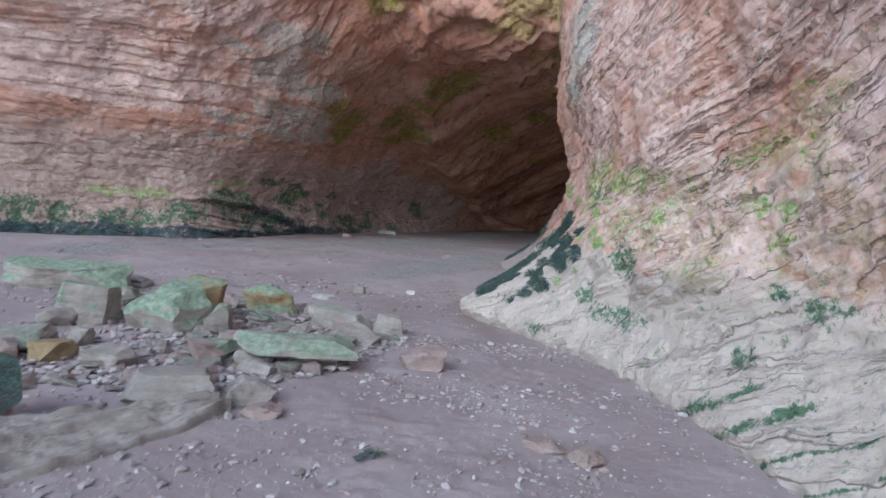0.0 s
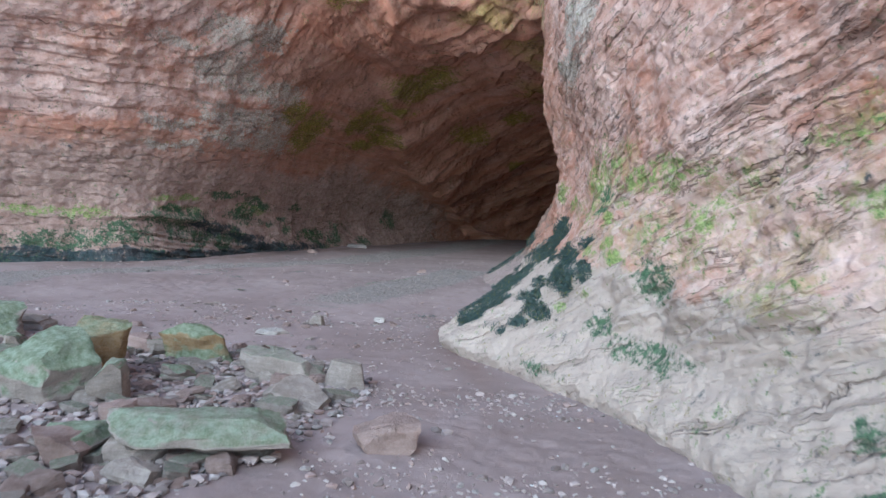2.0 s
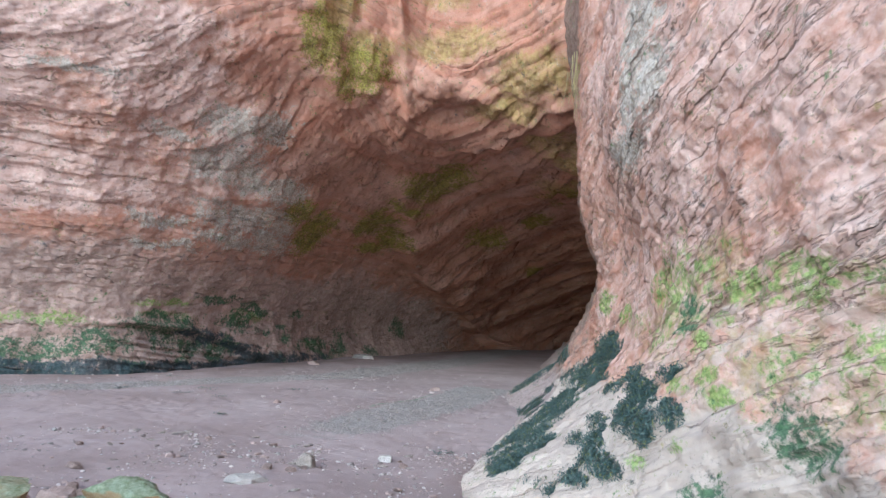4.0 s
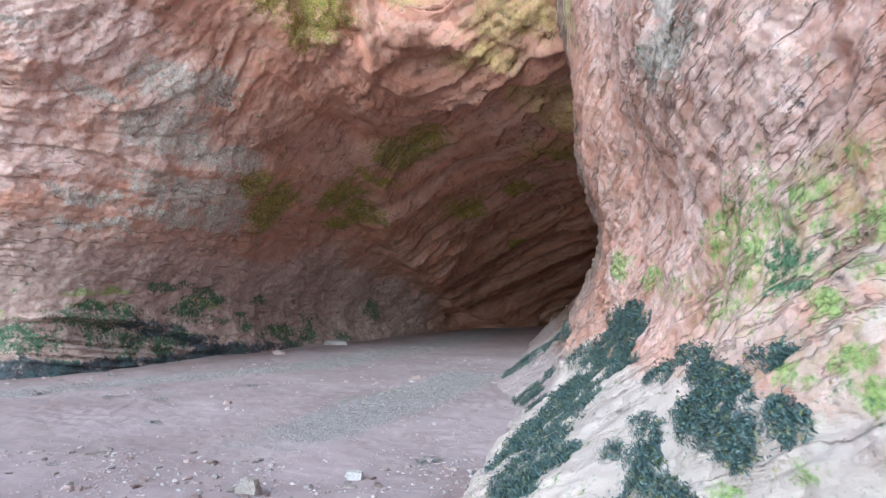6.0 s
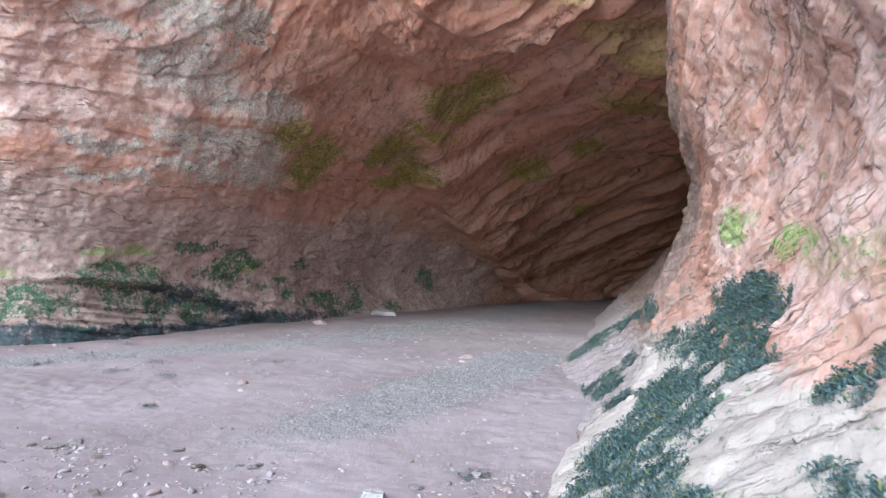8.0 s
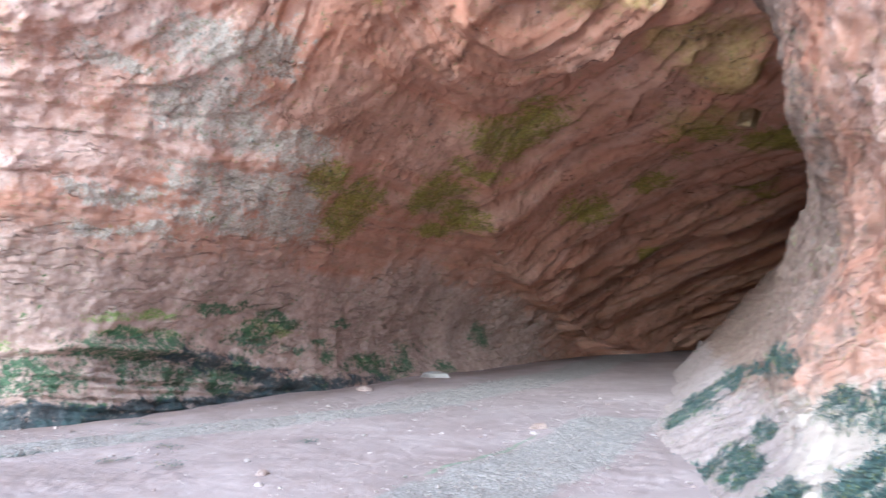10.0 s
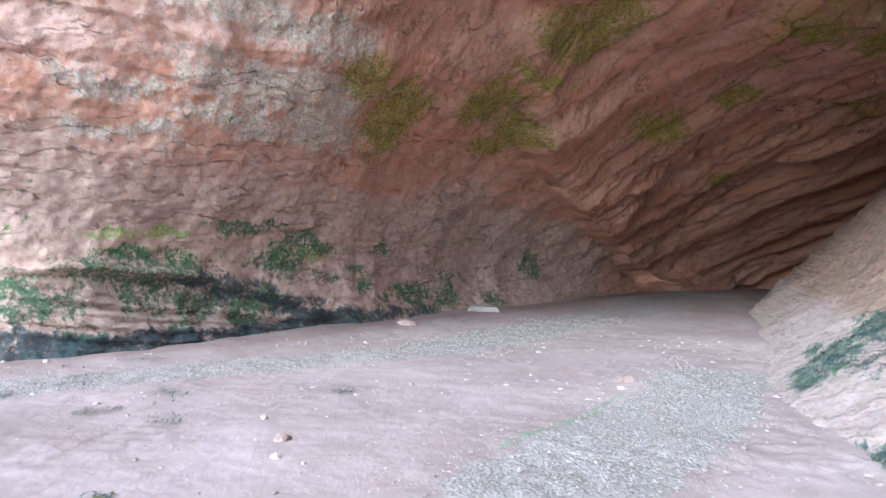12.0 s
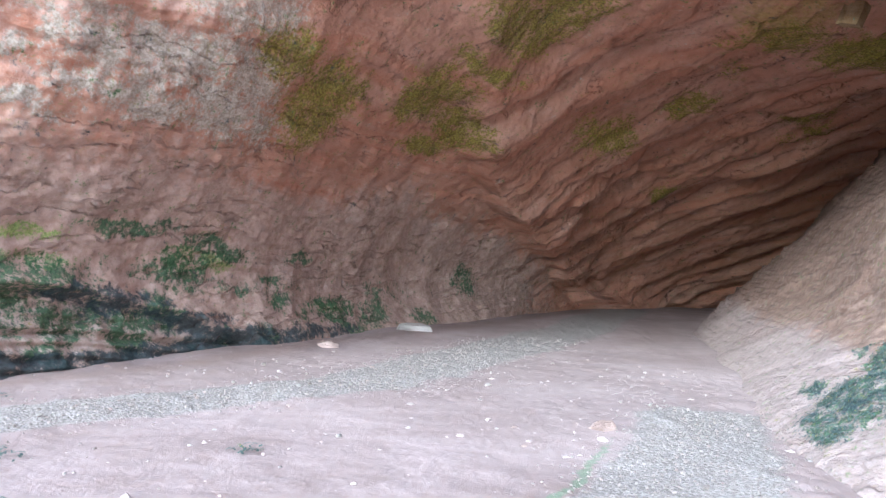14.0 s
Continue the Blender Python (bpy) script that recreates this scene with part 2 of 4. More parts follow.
def build_ground():
    far = np.array([1500, 700, 300, 130, 70])
    xs = np.concatenate([-far, np.linspace(-32, -9, 40)[:-1], np.linspace(-9, 5, 420), np.linspace(5, 32, 40)[1:], far[::-1]])
    ys = np.concatenate([-far, np.linspace(-32, 0.5, 40)[:-1], np.linspace(0.5, 26, 640), np.linspace(26, 48, 60)[1:], far[::-1]])
    gx, gy = np.meshgrid(xs, ys)
    x, y = gx.reshape(-1), gy.reshape(-1)
    z = ground_height(x, y)
    p = np.stack([x, y, z * 0], 1)
    pebbly = smooth(0.05, 0.5, fbm(p * 0.7, 4, 11))
    z = z + 0.02 * pebbly * fbm(p * 9.0, 3, 8)
    wob = 0.35 * fbm(p * 0.6, 3, 21)
    band1 = np.exp(-((x - np.interp(y, (13, 16.5, 18, 20, 24.7, 36), (-2.4, -0.4, 0.35, 1.15, 2.3, 4.0)) + 0.5 * wob) / np.interp(y, (14, 18, 25), (0.8, 0.75, 0.5))) ** 4)
    band2 = np.exp(-((x - np.interp(y, (16, 19.4, 21.2, 28.7, 36), (-7.5, -4.2, -2.3, 1.0, 3.6)) + 0.5 * wob) / np.interp(y, (18, 22, 30), (0.7, 0.85, 0.9))) ** 4)
    gravel = np.clip(0.95 * np.maximum(band1 * (y > 13) * smooth(21.6, 20.2, y), band2), 0, 1) * smooth(12.5, 16, y)
    damp = 0.8 * np.exp(-((x - np.interp(y, (9, 12, 15, 20), (0.75, 0.45, 0.8, 1.4))) / 0.28) ** 2) * smooth(8, 10, y) * smooth(14.5, 12.5, y)
    edge = x - np.interp(y, (13, 16.5, 18, 20, 24.7, 36), (-2.4, -0.4, 0.35, 1.15, 2.3, 4.0)) + 0.5 * wob + 0.75
    slime = 0.7 * np.exp(-(edge / 0.09) ** 2) * smooth(16.2, 17, y) * smooth(20, 18.8, y)
    foot = x - np.interp(y, (15, 18, 20, 22, 25.5, 28, 33, 37), (-12, -8.5, -6.3, -5.0, -3.6, -2.0, 0.5, 2.6)) + 0.3 * wob
    damp = np.maximum(damp, 0.75 * np.exp(-((foot - 0.45) / 0.45) ** 2) * smooth(17, 19, y))
    z = z + gravel * (0.03 + 0.03 * fbm(p * 1.7, 3, 12) + 0.018 * fbm(p * 7.0, 3, 13))
    v = np.stack([x, y, z], 1).reshape(len(ys), len(xs), 3)
    ob = grid_object("ground", v, SAND, {"gravel": gravel, "damp": damp, "slime": slime})
    return tagged(ob, "pinkish red beach sand with grey gravel bands", "ground", kind="structure")


build_ground()

# ---- cliff: profiles from the foot to the top, from the beach into the cave ----
RIBS_BEACH = [
    [(-27, 15, -0.3), (-27, 15, 1.5), (-26.8, 14.8, 3), (-26.6, 14.6, 4.5), (-26.3, 14.4, 6), (-26, 14.4, 8.5), (-26, 14.8, 18)],
    [(-13.2, 16.2, -0.3), (-13.1, 16.2, 1.5), (-12.9, 16, 3), (-12.6, 15.8, 4.4), (-12.2, 15.4, 6), (-11.8, 15.2, 8.5), (-11.8, 15.6, 18)],
    [(-9.0, 18.2, -0.2), (-8.9, 18.2, 1.5), (-8.6, 18.0, 2.9), (-8.0, 17.9, 4.3), (-7.6, 17.2, 6), (-7.3, 16.8, 8.5), (-7.3, 17.2, 18)],
    [(-6.4, 19.6, -0.15), (-6.6, 19.9, 1.3), (-6.2, 19.7, 2.8), (-5.8, 19.3, 4.6), (-5.2, 18.7, 6.1), (-4.7, 18.2, 8.5), (-4.7, 18.5, 18)]]
RIBS_MOUTH = [
    [(-5.0, 22.2, -0.15), (-5.2, 22.6, 1.2), (-4.6, 21.9, 2.8), (-3.9, 21.2, 4.6), (-3.2, 20.3, 6), (-2.8, 19.4, 8.5), (-2.8, 19.4, 18)],
    [(-3.6, 25.5, -0.15), (-3.8, 26, 1.2), (-3.3, 25.2, 3), (-2.4, 23.6, 4.5), (-1.5, 21.3, 6), (-1.1, 20.0, 8.5), (-1.1, 19.8, 18)],
    [(-1.9, 28.3, -0.15), (-1.8, 29.8, 1.2), (-1, 28.8, 3.1), (-0.4, 25.6, 4.9), (0, 21.4, 6.1), (0.1, 19.8, 8.5), (0.1, 19.6, 18)]]
RIBS_CAVE = [
    [(0.5, 33, -0.1), (0.8, 33.4, 1.4), (1, 30, 3.6), (1.4, 26.6, 5.0), (1.3, 20.9, 6), (1.3, 19.0, 8.5), (1.2, 18.6, 18)],
    [(2.6, 36.8, -0.1), (3, 36.5, 1.4), (3.6, 32, 3.8), (3.4, 27.2, 5.2), (2.4, 20.8, 5.8), (2, 18, 8.5), (1.8, 16.5, 18)],
    [(6.5, 41, 0), (7.5, 39, 1.5), (7.9, 33.5, 3.8), (6.0, 27.5, 5.2), (4.2, 21.5, 5.6), (3.2, 17.5, 8.5), (3, 15.5, 18)],
    [(12, 42, 0), (13, 40, 2), (12.5, 35, 4.2), (10, 29, 5.4), (8, 22, 5.8), (6, 17, 8.5), (5.5, 15, 18)]]


def ledges(bed, p, seed, scale):
    """Uneven overhanging steps across the bedding, in 0..1."""
    b = bed * scale + 0.5 * fbm(p * 0.5, 3, seed)
    i = np.floor(b)
    f = b - i
    rnd = vnoise(np.stack([i * 0.731, 0.37 * fbm(p * 0.4, 2, seed + 9), i * 0 + seed], 1) * 3.0, seed)
    return (0.5 + 0.5 * rnd) * smooth(0, 0.85, f) * (1 - smooth(0.88, 1.0, f))


def blob(p, centre, radii):
    """1 inside an ellipsoid, falling to 0 at one and a half radii."""
    d = np.linalg.norm((p - np.array(centre)) / np.array(radii), axis=1)
    return 1 - smooth(0.5, 1.65, d)


def solid_object(name, face, attributes, back):
    """The rock face with its flat top and its far side, so that it is a body and not a sheet."""
    extra = []
    for z in (18.6, -1.0):
        row = face[:, -1, :].copy()
        for axis, value in enumerate(back):
            if value is not None:
                row[:, axis] = value
        row[:, 2] = z
        extra.append(row)
    full = np.concatenate([face, np.stack(extra, 1)], 1)
    wide = {k: np.concatenate([a.reshape(face.shape[:2]), np.repeat(a.reshape(face.shape[:2])[:, -1:], 2, 1)], 1) for k, a in attributes.items()}
    return grid_object(name, full, ROCK, wide)


def build_cliff():
    ribs = np.array(RIBS_BEACH + RIBS_MOUTH + RIBS_CAVE)
    u = np.concatenate([np.linspace(0, 1.6, 60)[:-1], np.linspace(1.6, 9.0, 640), np.linspace(9.0, 10, 30)[1:]])
    w = np.concatenate([np.linspace(0, 5.0, 420), np.linspace(5.0, 6.0, 40)[1:]])
    v = spline(ribs, u)
    v = np.swapaxes(spline(np.swapaxes(v, 0, 1), w), 0, 1)
    n = -normals(v)
    p, q = v.reshape(-1, 3), n.reshape(-1, 3)
    x, y, z = p.T
    inner = smooth(-3.0, 1.0, x - 0.12 * (y - 24))
    bed = z - 0.5 * smooth(3.6, 7.5, z) * (x + 8) * (1 - inner) - 0.36 * inner * (x + 2.0) + 0.4 * fbm(p * 0.16, 3, 31)
    patchy = smooth(-0.25, 0.35, fbm(p * 0.55, 3, 33))
    rough = smooth(1.0, 2.6, z) * (0.45 + 0.55 * np.maximum(inner, smooth(3.6, 5.0, z)))
    brow = smooth(5.9, 6.5, z) * smooth(-3.2, -2.0, x)
    low = (1 - 0.8 * smooth(2.2, 1.2, z) * (1 - inner)) * (1 - 0.85 * brow)
    rough = rough * (1 - 0.6 * brow)
    crease = (x + 1.0) / 3.46 - (3.05 - z) / 2.8 + 0.08 * fbm(p * 0.9, 3, 51)
    inner = inner * smooth(-0.12, 0.12, crease)
    d = 0.24 * fbm(p * 0.45, 4, 41)
    d = d + low * inner * 0.30 * ledges(bed, p, 7, 0.85) + low * (0.06 + 0.20 * inner) * ledges(bed + 0.12 * inner * fbm(p * 1.3, 3, 59), p, 5, 1.9) + low * (0.07 + 0.07 * inner) * (0.4 + 0.6 * np.maximum(inner, smooth(3.6, 5.0, z))) * patchy * ledges(bed, p, 6, 4.6)
    plates = fbm(np.stack([(x + y) * 1.1, bed * 4.2, z * 0.3], 1), 4, 44)
    d = d + 0.09 * rough * np.abs(plates) + 0.06 * rough * patchy * np.floor(3 * fbm(np.stack([(x + y) * 1.6, bed * 3.4, bed * 0], 1), 3, 45)) / 3
    d = d + 0.05 * fbm(p * 2.2, 4, 43) + 0.025 * fbm(p * 9.0, 3, 47)
    d = d - (0.42 + 0.5 * smooth(1.6, 0.3, z)) * smooth(-0.04, 0.16, crease) * smooth(1.6, 0.2, crease) * smooth(-1.6, -0.8, x)
    xw = x + 0.35 * fbm(p * np.array((0.6, 0.6, 0.9)), 3, 56) + 0.12 * (z - 7)
    flap = smooth(-2.7, -2.1, xw) * smooth(-1.1, -1.35, xw) * smooth(6.5, 6.75, z + 0.1 * fbm(p * 2.0, 2, 52))
    flap = flap + smooth(-1.05, -0.75, xw) * smooth(2.6, 2.0, x) * smooth(-0.1, 0.15, z - np.interp(x, (-1, -0.2, 0.6, 2), (8.1, 7.3, 6.6, 6.1)) + 0.15 * fbm(p * 1.5, 3, 53))
    groove = np.exp(-((xw + 1.08) / 0.16) ** 2) * brow
    d = d + 0.26 * flap - 0.14 * groove + 0.14 * brow * fbm(p * np.array((2.0, 2.0, 0.6)), 3, 55) + 0.35 * brow * fbm(p * np.array((0.9, 0.9, 0.45)), 3, 57)
    shelf = shelf_line(p)
    low = smooth(0.03, -0.06, shelf) * smooth(-3.5, -4.5, x) * smooth(18.8, 20.4, y)
    d = d + low * (0.13 + 0.10 * ledges(z + 0.12 * (y - 20), p, 8, 6.5) + 0.05 * fbm(np.stack([(x + y) * 1.2, z * 9.0, z * 0], 1), 4, 46)) - 0.07 * np.exp(-((shelf - 0.06) / 0.06) ** 2) * smooth(-3.5, -4.5, x) * smooth(18.8, 20.4, y)
    p2 = (p + q * (d - d.mean())[:, None]).reshape(v.shape)
    ob = solid_object("wall_cliff", p2, {"bed": bed, **cliff_stains(p)}, (None, 52.0))
    return tagged(ob, "layered red sandstone cliff wall curving into a dark cave", "cliff", kind="structure")


# stains: centre, half-width, half-height
LICHEN = [(-4.73, 21.06, 3.55, 0.86, 0.35), (-3.8, 21.6, 4.28, 0.48, 0.36), (-4.54, 20.74, 4.38, 0.54, 0.19), (-6.01, 19.69, 3.3, 0.44, 0.15),
          (-5.96, 20.03, 2.76, 0.59, 0.13), (-4.91, 21.13, 3.09, 0.78, 0.17), (-4.19, 22.35, 3.19, 0.6, 0.34), (-4.9, 20.46, 3.85, 0.3, 0.11),
          (-4.22, 21.7, 3.58, 0.73, 0.32), (-4.22, 19.75, 5.51, 0.82, 0.34), (-4.77, 20.13, 4.7, 0.69, 0.42), (-3.8, 18.74, 11.13, 0.65, 0.79),
          (1.25, 19.24, 11.59, 0.73, 0.66), (-6.89, 17.62, 5.89, 0.64, 0.13), (-5.67, 19.12, 5.07, 0.27, 0.13), (-6.5, 20.1, 3.33, 0.3, 0.2)]
MOSS_WALL = [(-3.38, 23.61, 3.59, 0.47, 0.61), (-1.76, 25.15, 4.17, 0.52, 0.47), (-1.41, 26.58, 3.91, 0.4, 0.32),
             (-0.75, 24.87, 4.75, 0.62, 0.11), (-0.17, 24.75, 5.16, 0.41, 0.23), (0.37, 24.41, 5.43, 0.4, 0.28), (1.74, 29.08, 4.33, 0.74, 0.27),
             (3.68, 27.71, 5.33, 0.29, 0.18), (3.28, 28.66, 5, 0.24, 0.3), (-3.54, 22.41, 3.94, 0.21, 0.3), (-2.07, 26.42, 3.55, 0.32, 0.14)]
MOSS_ROOF = [(3.86, 25.44, 5.4, 0.57, 0.23), (6.15, 29.48, 5.03, 0.25, 0.56), (5.6, 25.86, 5.35, 0.55, 0.22), (6.38, 30.39, 4.88, 0.34, 0.28),
             (3.85, 32.82, 3.62, 0.25, 0.18), (-1.98, 20.31, 6.98, 0.45, 0.56), (-2.74, 19.57, 7.44, 0.3, 0.61), (-2.27, 19.85, 9.33, 0.26, 0.86),
             (-0.47, 24.4, 5.18, 0.63, 0.22), (0.34, 23.99, 5.62, 0.46, 0.21)]
OCHRE = [(0.08, 20.13, 7.71, 0.91, 0.45), (1.68, 19.41, 6.8, 0.86, 0.6), (2.09, 18.31, 9.3, 0.56, 0.73), (2.73, 21.25, 5.74, 0.52, 0.32),
         (-0.22, 20.15, 8.76, 0.43, 0.29), (1.37, 20.47, 6.25, 0.77, 0.25), (-2.6, 19.68, 8.2, 0.36, 0.63), (-1.72, 20.2, 7.54, 0.25, 0.39),
         (3.33, 21.97, 5.44, 0.4, 0.2), (5.7, 25.71, 5.41, 0.4, 0.26), (3.5, 24.2, 5.4, 0.6, 0.4)]
CREAM = [(-0.4, 19.4, 11.2, 0.9, 1.3), (0.8, 19.2, 10.3, 0.6, 1.0)]
ALGAE_NEAR = [(-6.24, 20.4, 1.23, 0.29, 0.15), (-6.05, 20.57, 0.85, 0.29, 0.22), (-5.61, 21.4, 0.54, 0.31, 0.18), (-5.9, 21.07, 1.15, 0.3, 0.14),
              (-6.38, 19.9, 1, 0.11, 0.11), (-5.04, 22.91, 1.17, 0.41, 0.23), (-4.69, 23.42, 1.48, 0.51, 0.14), (-5.31, 22.08, 1.66, 0.51, 0.1),
              (-9.09, 17.96, -0.02, 0.59, 0.22), (-7.88, 18.73, 0.04, 0.6, 0.22), (-6.05, 20.71, 1.05, 1, 0.23), (-6.81, 19.29, 0.62, 0.44, 0.28),
              (-8.2, 18.6, 0.45, 0.8, 0.25), (-10, 17, 0.6, 0.8, 0.35), (-7.2, 19.3, 0.5, 0.4, 0.15)]
ALGAE_FAR = [(-4.26, 24.56, 1, 0.14, 0.14), (-4.09, 24.71, 0.6, 0.18, 0.13), (-3.48, 26.29, 0.52, 0.62, 0.18), (-2.96, 27.38, 0.4, 0.26, 0.26),
             (-1.26, 30.59, 1.02, 0.26, 0.36), (-1.99, 28.84, 0.26, 0.29, 0.13), (-3.93, 25.27, 1.4, 0.23, 0.1)]
FRESH = [(-6.24, 20.28, 1.53, 0.19, 0.08), (-6, 20.84, 1.54, 0.24, 0.08), (-4.89, 23.21, 1.3, 0.46, 0.17), (-6.21, 20.47, 1.29, 0.22, 0.08),
         (-5.88, 21.16, 1.22, 0.18, 0.08), (-3.56, 26.13, 0.53, 0.28, 0.09), (-8.5, 18.38, 1.14, 0.39, 0.12),
         (-7.59, 18.94, 1.07, 0.24, 0.16)]
TIDE = [(-5.34, 22.19, 0.73, 0.47, 0.14), (-4.82, 23.06, 0.47, 0.45, 0.12), (-4.25, 23.87, 0.18, 0.43, 0.1), (-5.68, 21.52, 0.88, 0.3, 0.1),
        (-3.5, 25.82, 0.17, 0.65, 0.1), (-8.98, 18.3, 0.05, 1.2, 0.25), (-7.5, 19, 0.08, 1, 0.22)]


def wander(p):
    """A field that makes the edges of stains irregular, in metres per unit."""
    return np.stack([fbm(p * 0.9, 3, 81), fbm(p * 0.9, 3, 82), 0.7 * fbm(p * 1.3, 3, 83)], 1) + 0.4 * np.stack([fbm(p * 4.0, 3, 84), fbm(p * 4.0, 3, 85), fbm(p * 4.0, 3, 86)], 1)


def stain(p, spots, deep=0.3):
    """The nearest of the spots; deep: how much further than its half-width one reaches into the rock."""
    total = np.zeros(len(p))
    for x, y, z, wide, high in spots:
        near = (np.abs(p[:, 1] - y) < 1.7 * (wide + deep)) & (np.abs(p[:, 2] - z) < 1.7 * high)
        total[near] = np.maximum(total[near], blob(p[near], (x, y, z), (wide + deep, wide + deep, high)))
    return total


def shelf_line(p):
    """Height over the sloping joint above the low tide shelf of the cliff."""
    return p[:, 2] - np.interp(p[:, 1], (15, 18, 20.2, 21.5, 22.2, 23.0, 23.9, 25), (0.85, 0.9, 1.0, 0.88, 0.73, 0.45, 0.12, -0.5)) + 0.06 * fbm(p * 1.6, 3, 88)


def cliff_stains(p):
    x, y, z = p.T
    strip = smooth(0.38, 0.2, z - 0.14 * fbm(p * 1.1, 3, 91)) * smooth(-2.5, -4.5, x)
    wear = (0.5 + 0.5 * smooth(-0.25, 0.3, fbm(p * np.array((0.5, 0.5, 1.4)), 4, 93))) * smooth(-2.6, -6.0, x) * smooth(2.3, 3.8, z)
    wear = np.maximum(wear, 0.6 * smooth(6.5, 8.5, z) * smooth(-0.2, 0.3, fbm(p * np.array((0.8, 0.8, 0.5)), 4, 94)) * smooth(-2.0, -4.0, x))
    sandy = 0.85 * smooth(3.5, 1.9, z + 0.4 * fbm(p * 0.7, 3, 92) + 0.25 * np.maximum(x + 2, 0)) * smooth(3, -1, x)
    shelf = shelf_line(p)
    low = smooth(0.02, -0.08, shelf) * smooth(-3.5, -4.5, x) * smooth(18.8, 20.4, y)
    joint = np.exp(-((shelf + 0.03) / 0.09) ** 2) * smooth(20.6, 21.6, y) * smooth(24.6, 23.8, y)
    far = wander(p)
    wide, mid, near = p + 0.24 * far, p + 0.28 * far, p + 0.12 * far
    speckle = 0.68 * smooth(-0.15, 0.3, fbm(p * 1.9, 4, 89)) * smooth(1.25, 0.6, z) * smooth(-2.0, -3.2, x)
    return {"flaky": 0.12 + 0 * x, "dust": 0 * x, "cave_shade": 0 * x, "silt": sandy, "bleach": 0.95 * wear, "pale": np.maximum(0.5 * stain(mid, CREAM), 0.62 * low), "ochre": 0.60 * stain(mid, OCHRE), "lichen": 0.68 * stain(mid, LICHEN), "moss": 0.70 * stain(wide, MOSS_WALL + MOSS_ROOF),
            "fresh": 0.55 * stain(near, FRESH), "algae": np.maximum(0.6 * stain(wide, ALGAE_NEAR + ALGAE_FAR, 0.2), speckle), "tide": np.maximum.reduce([0.6 * stain(near, TIDE), 0.8 * strip, 0.75 * joint])}


build_cliff()

# ---- buttress: distance of the face from the walk, by height, along the beach ----
LEVELS = (-0.35, 0.0, 0.5, 1.1, 1.8, 2.6, 3.6, 5.0, 8.0, 18.0)
FACE_NEAR = [
    (-14.0, 16.0, 16.0, 16.0, 16.0, 16.0, 16.0, 16.0, 16.0, 16.0, 16.0),
    (-8.0, 6.5, 6.2, 5.8, 5.6, 5.5, 5.5, 5.4, 5.4, 5.3, 5.3),
    (-1.0, 3.8, 3.6, 3.4, 3.3, 3.3, 3.3, 3.3, 3.3, 3.3, 3.3),
    (3.0, 2.51, 2.4, 2.79, 2.92, 2.96, 2.96, 2.94, 2.93, 3.02, 3.0),
    (4.8, 2.32, 2.17, 2.57, 2.79, 2.71, 2.8, 2.75, 2.73, 2.72, 2.7),
    (6.6, 2.08, 1.98, 2.26, 2.37, 2.52, 2.67, 2.57, 2.53, 2.52, 2.5),
    (8.0, 1.79, 1.67, 1.98, 2.04, 2.28, 2.21, 2.17, 2.22, 2.31, 2.3),
    (9.5, 1.25, 1.12, 1.45, 1.68, 2.03, 2.04, 2.0, 2.05, 2.21, 2.2)]
FACE_FAR = [
    (11.2, 0.45, 0.35, 1.19, 1.89, 2.11, 2.05, 1.77, 1.77, 2.11, 2.1),
    (13.0, 0.8, 0.75, 1.49, 2.14, 2.42, 2.42, 2.05, 1.97, 2.12, 2.1),
    (14.7, 1.2, 1.18, 1.76, 2.28, 2.37, 2.39, 2.19, 2.07, 2.08, 2.0),
    (17.0, 1.4, 1.55, 2.13, 2.41, 2.77, 2.98, 2.63, 2.51, 2.29, 2.1),
    (19.7, 1.5, 1.63, 2.33, 3.12, 3.4, 3.57, 3.71, 3.49, 2.84, 2.6),
    (24.0, 2.4, 2.59, 3.35, 4.1, 4.47, 4.9, 5.76, 6.41, 6.54, 6.5),
    (32.0, 4.1, 4.5, 5.0, 5.7, 6.4, 7.3, 8.1, 9.3, 9.8, 9.8),
    (42.0, 8.0, 9.0, 10.0, 10.6, 11.1, 11.7, 12.0, 13.0, 13.0, 13.0)]


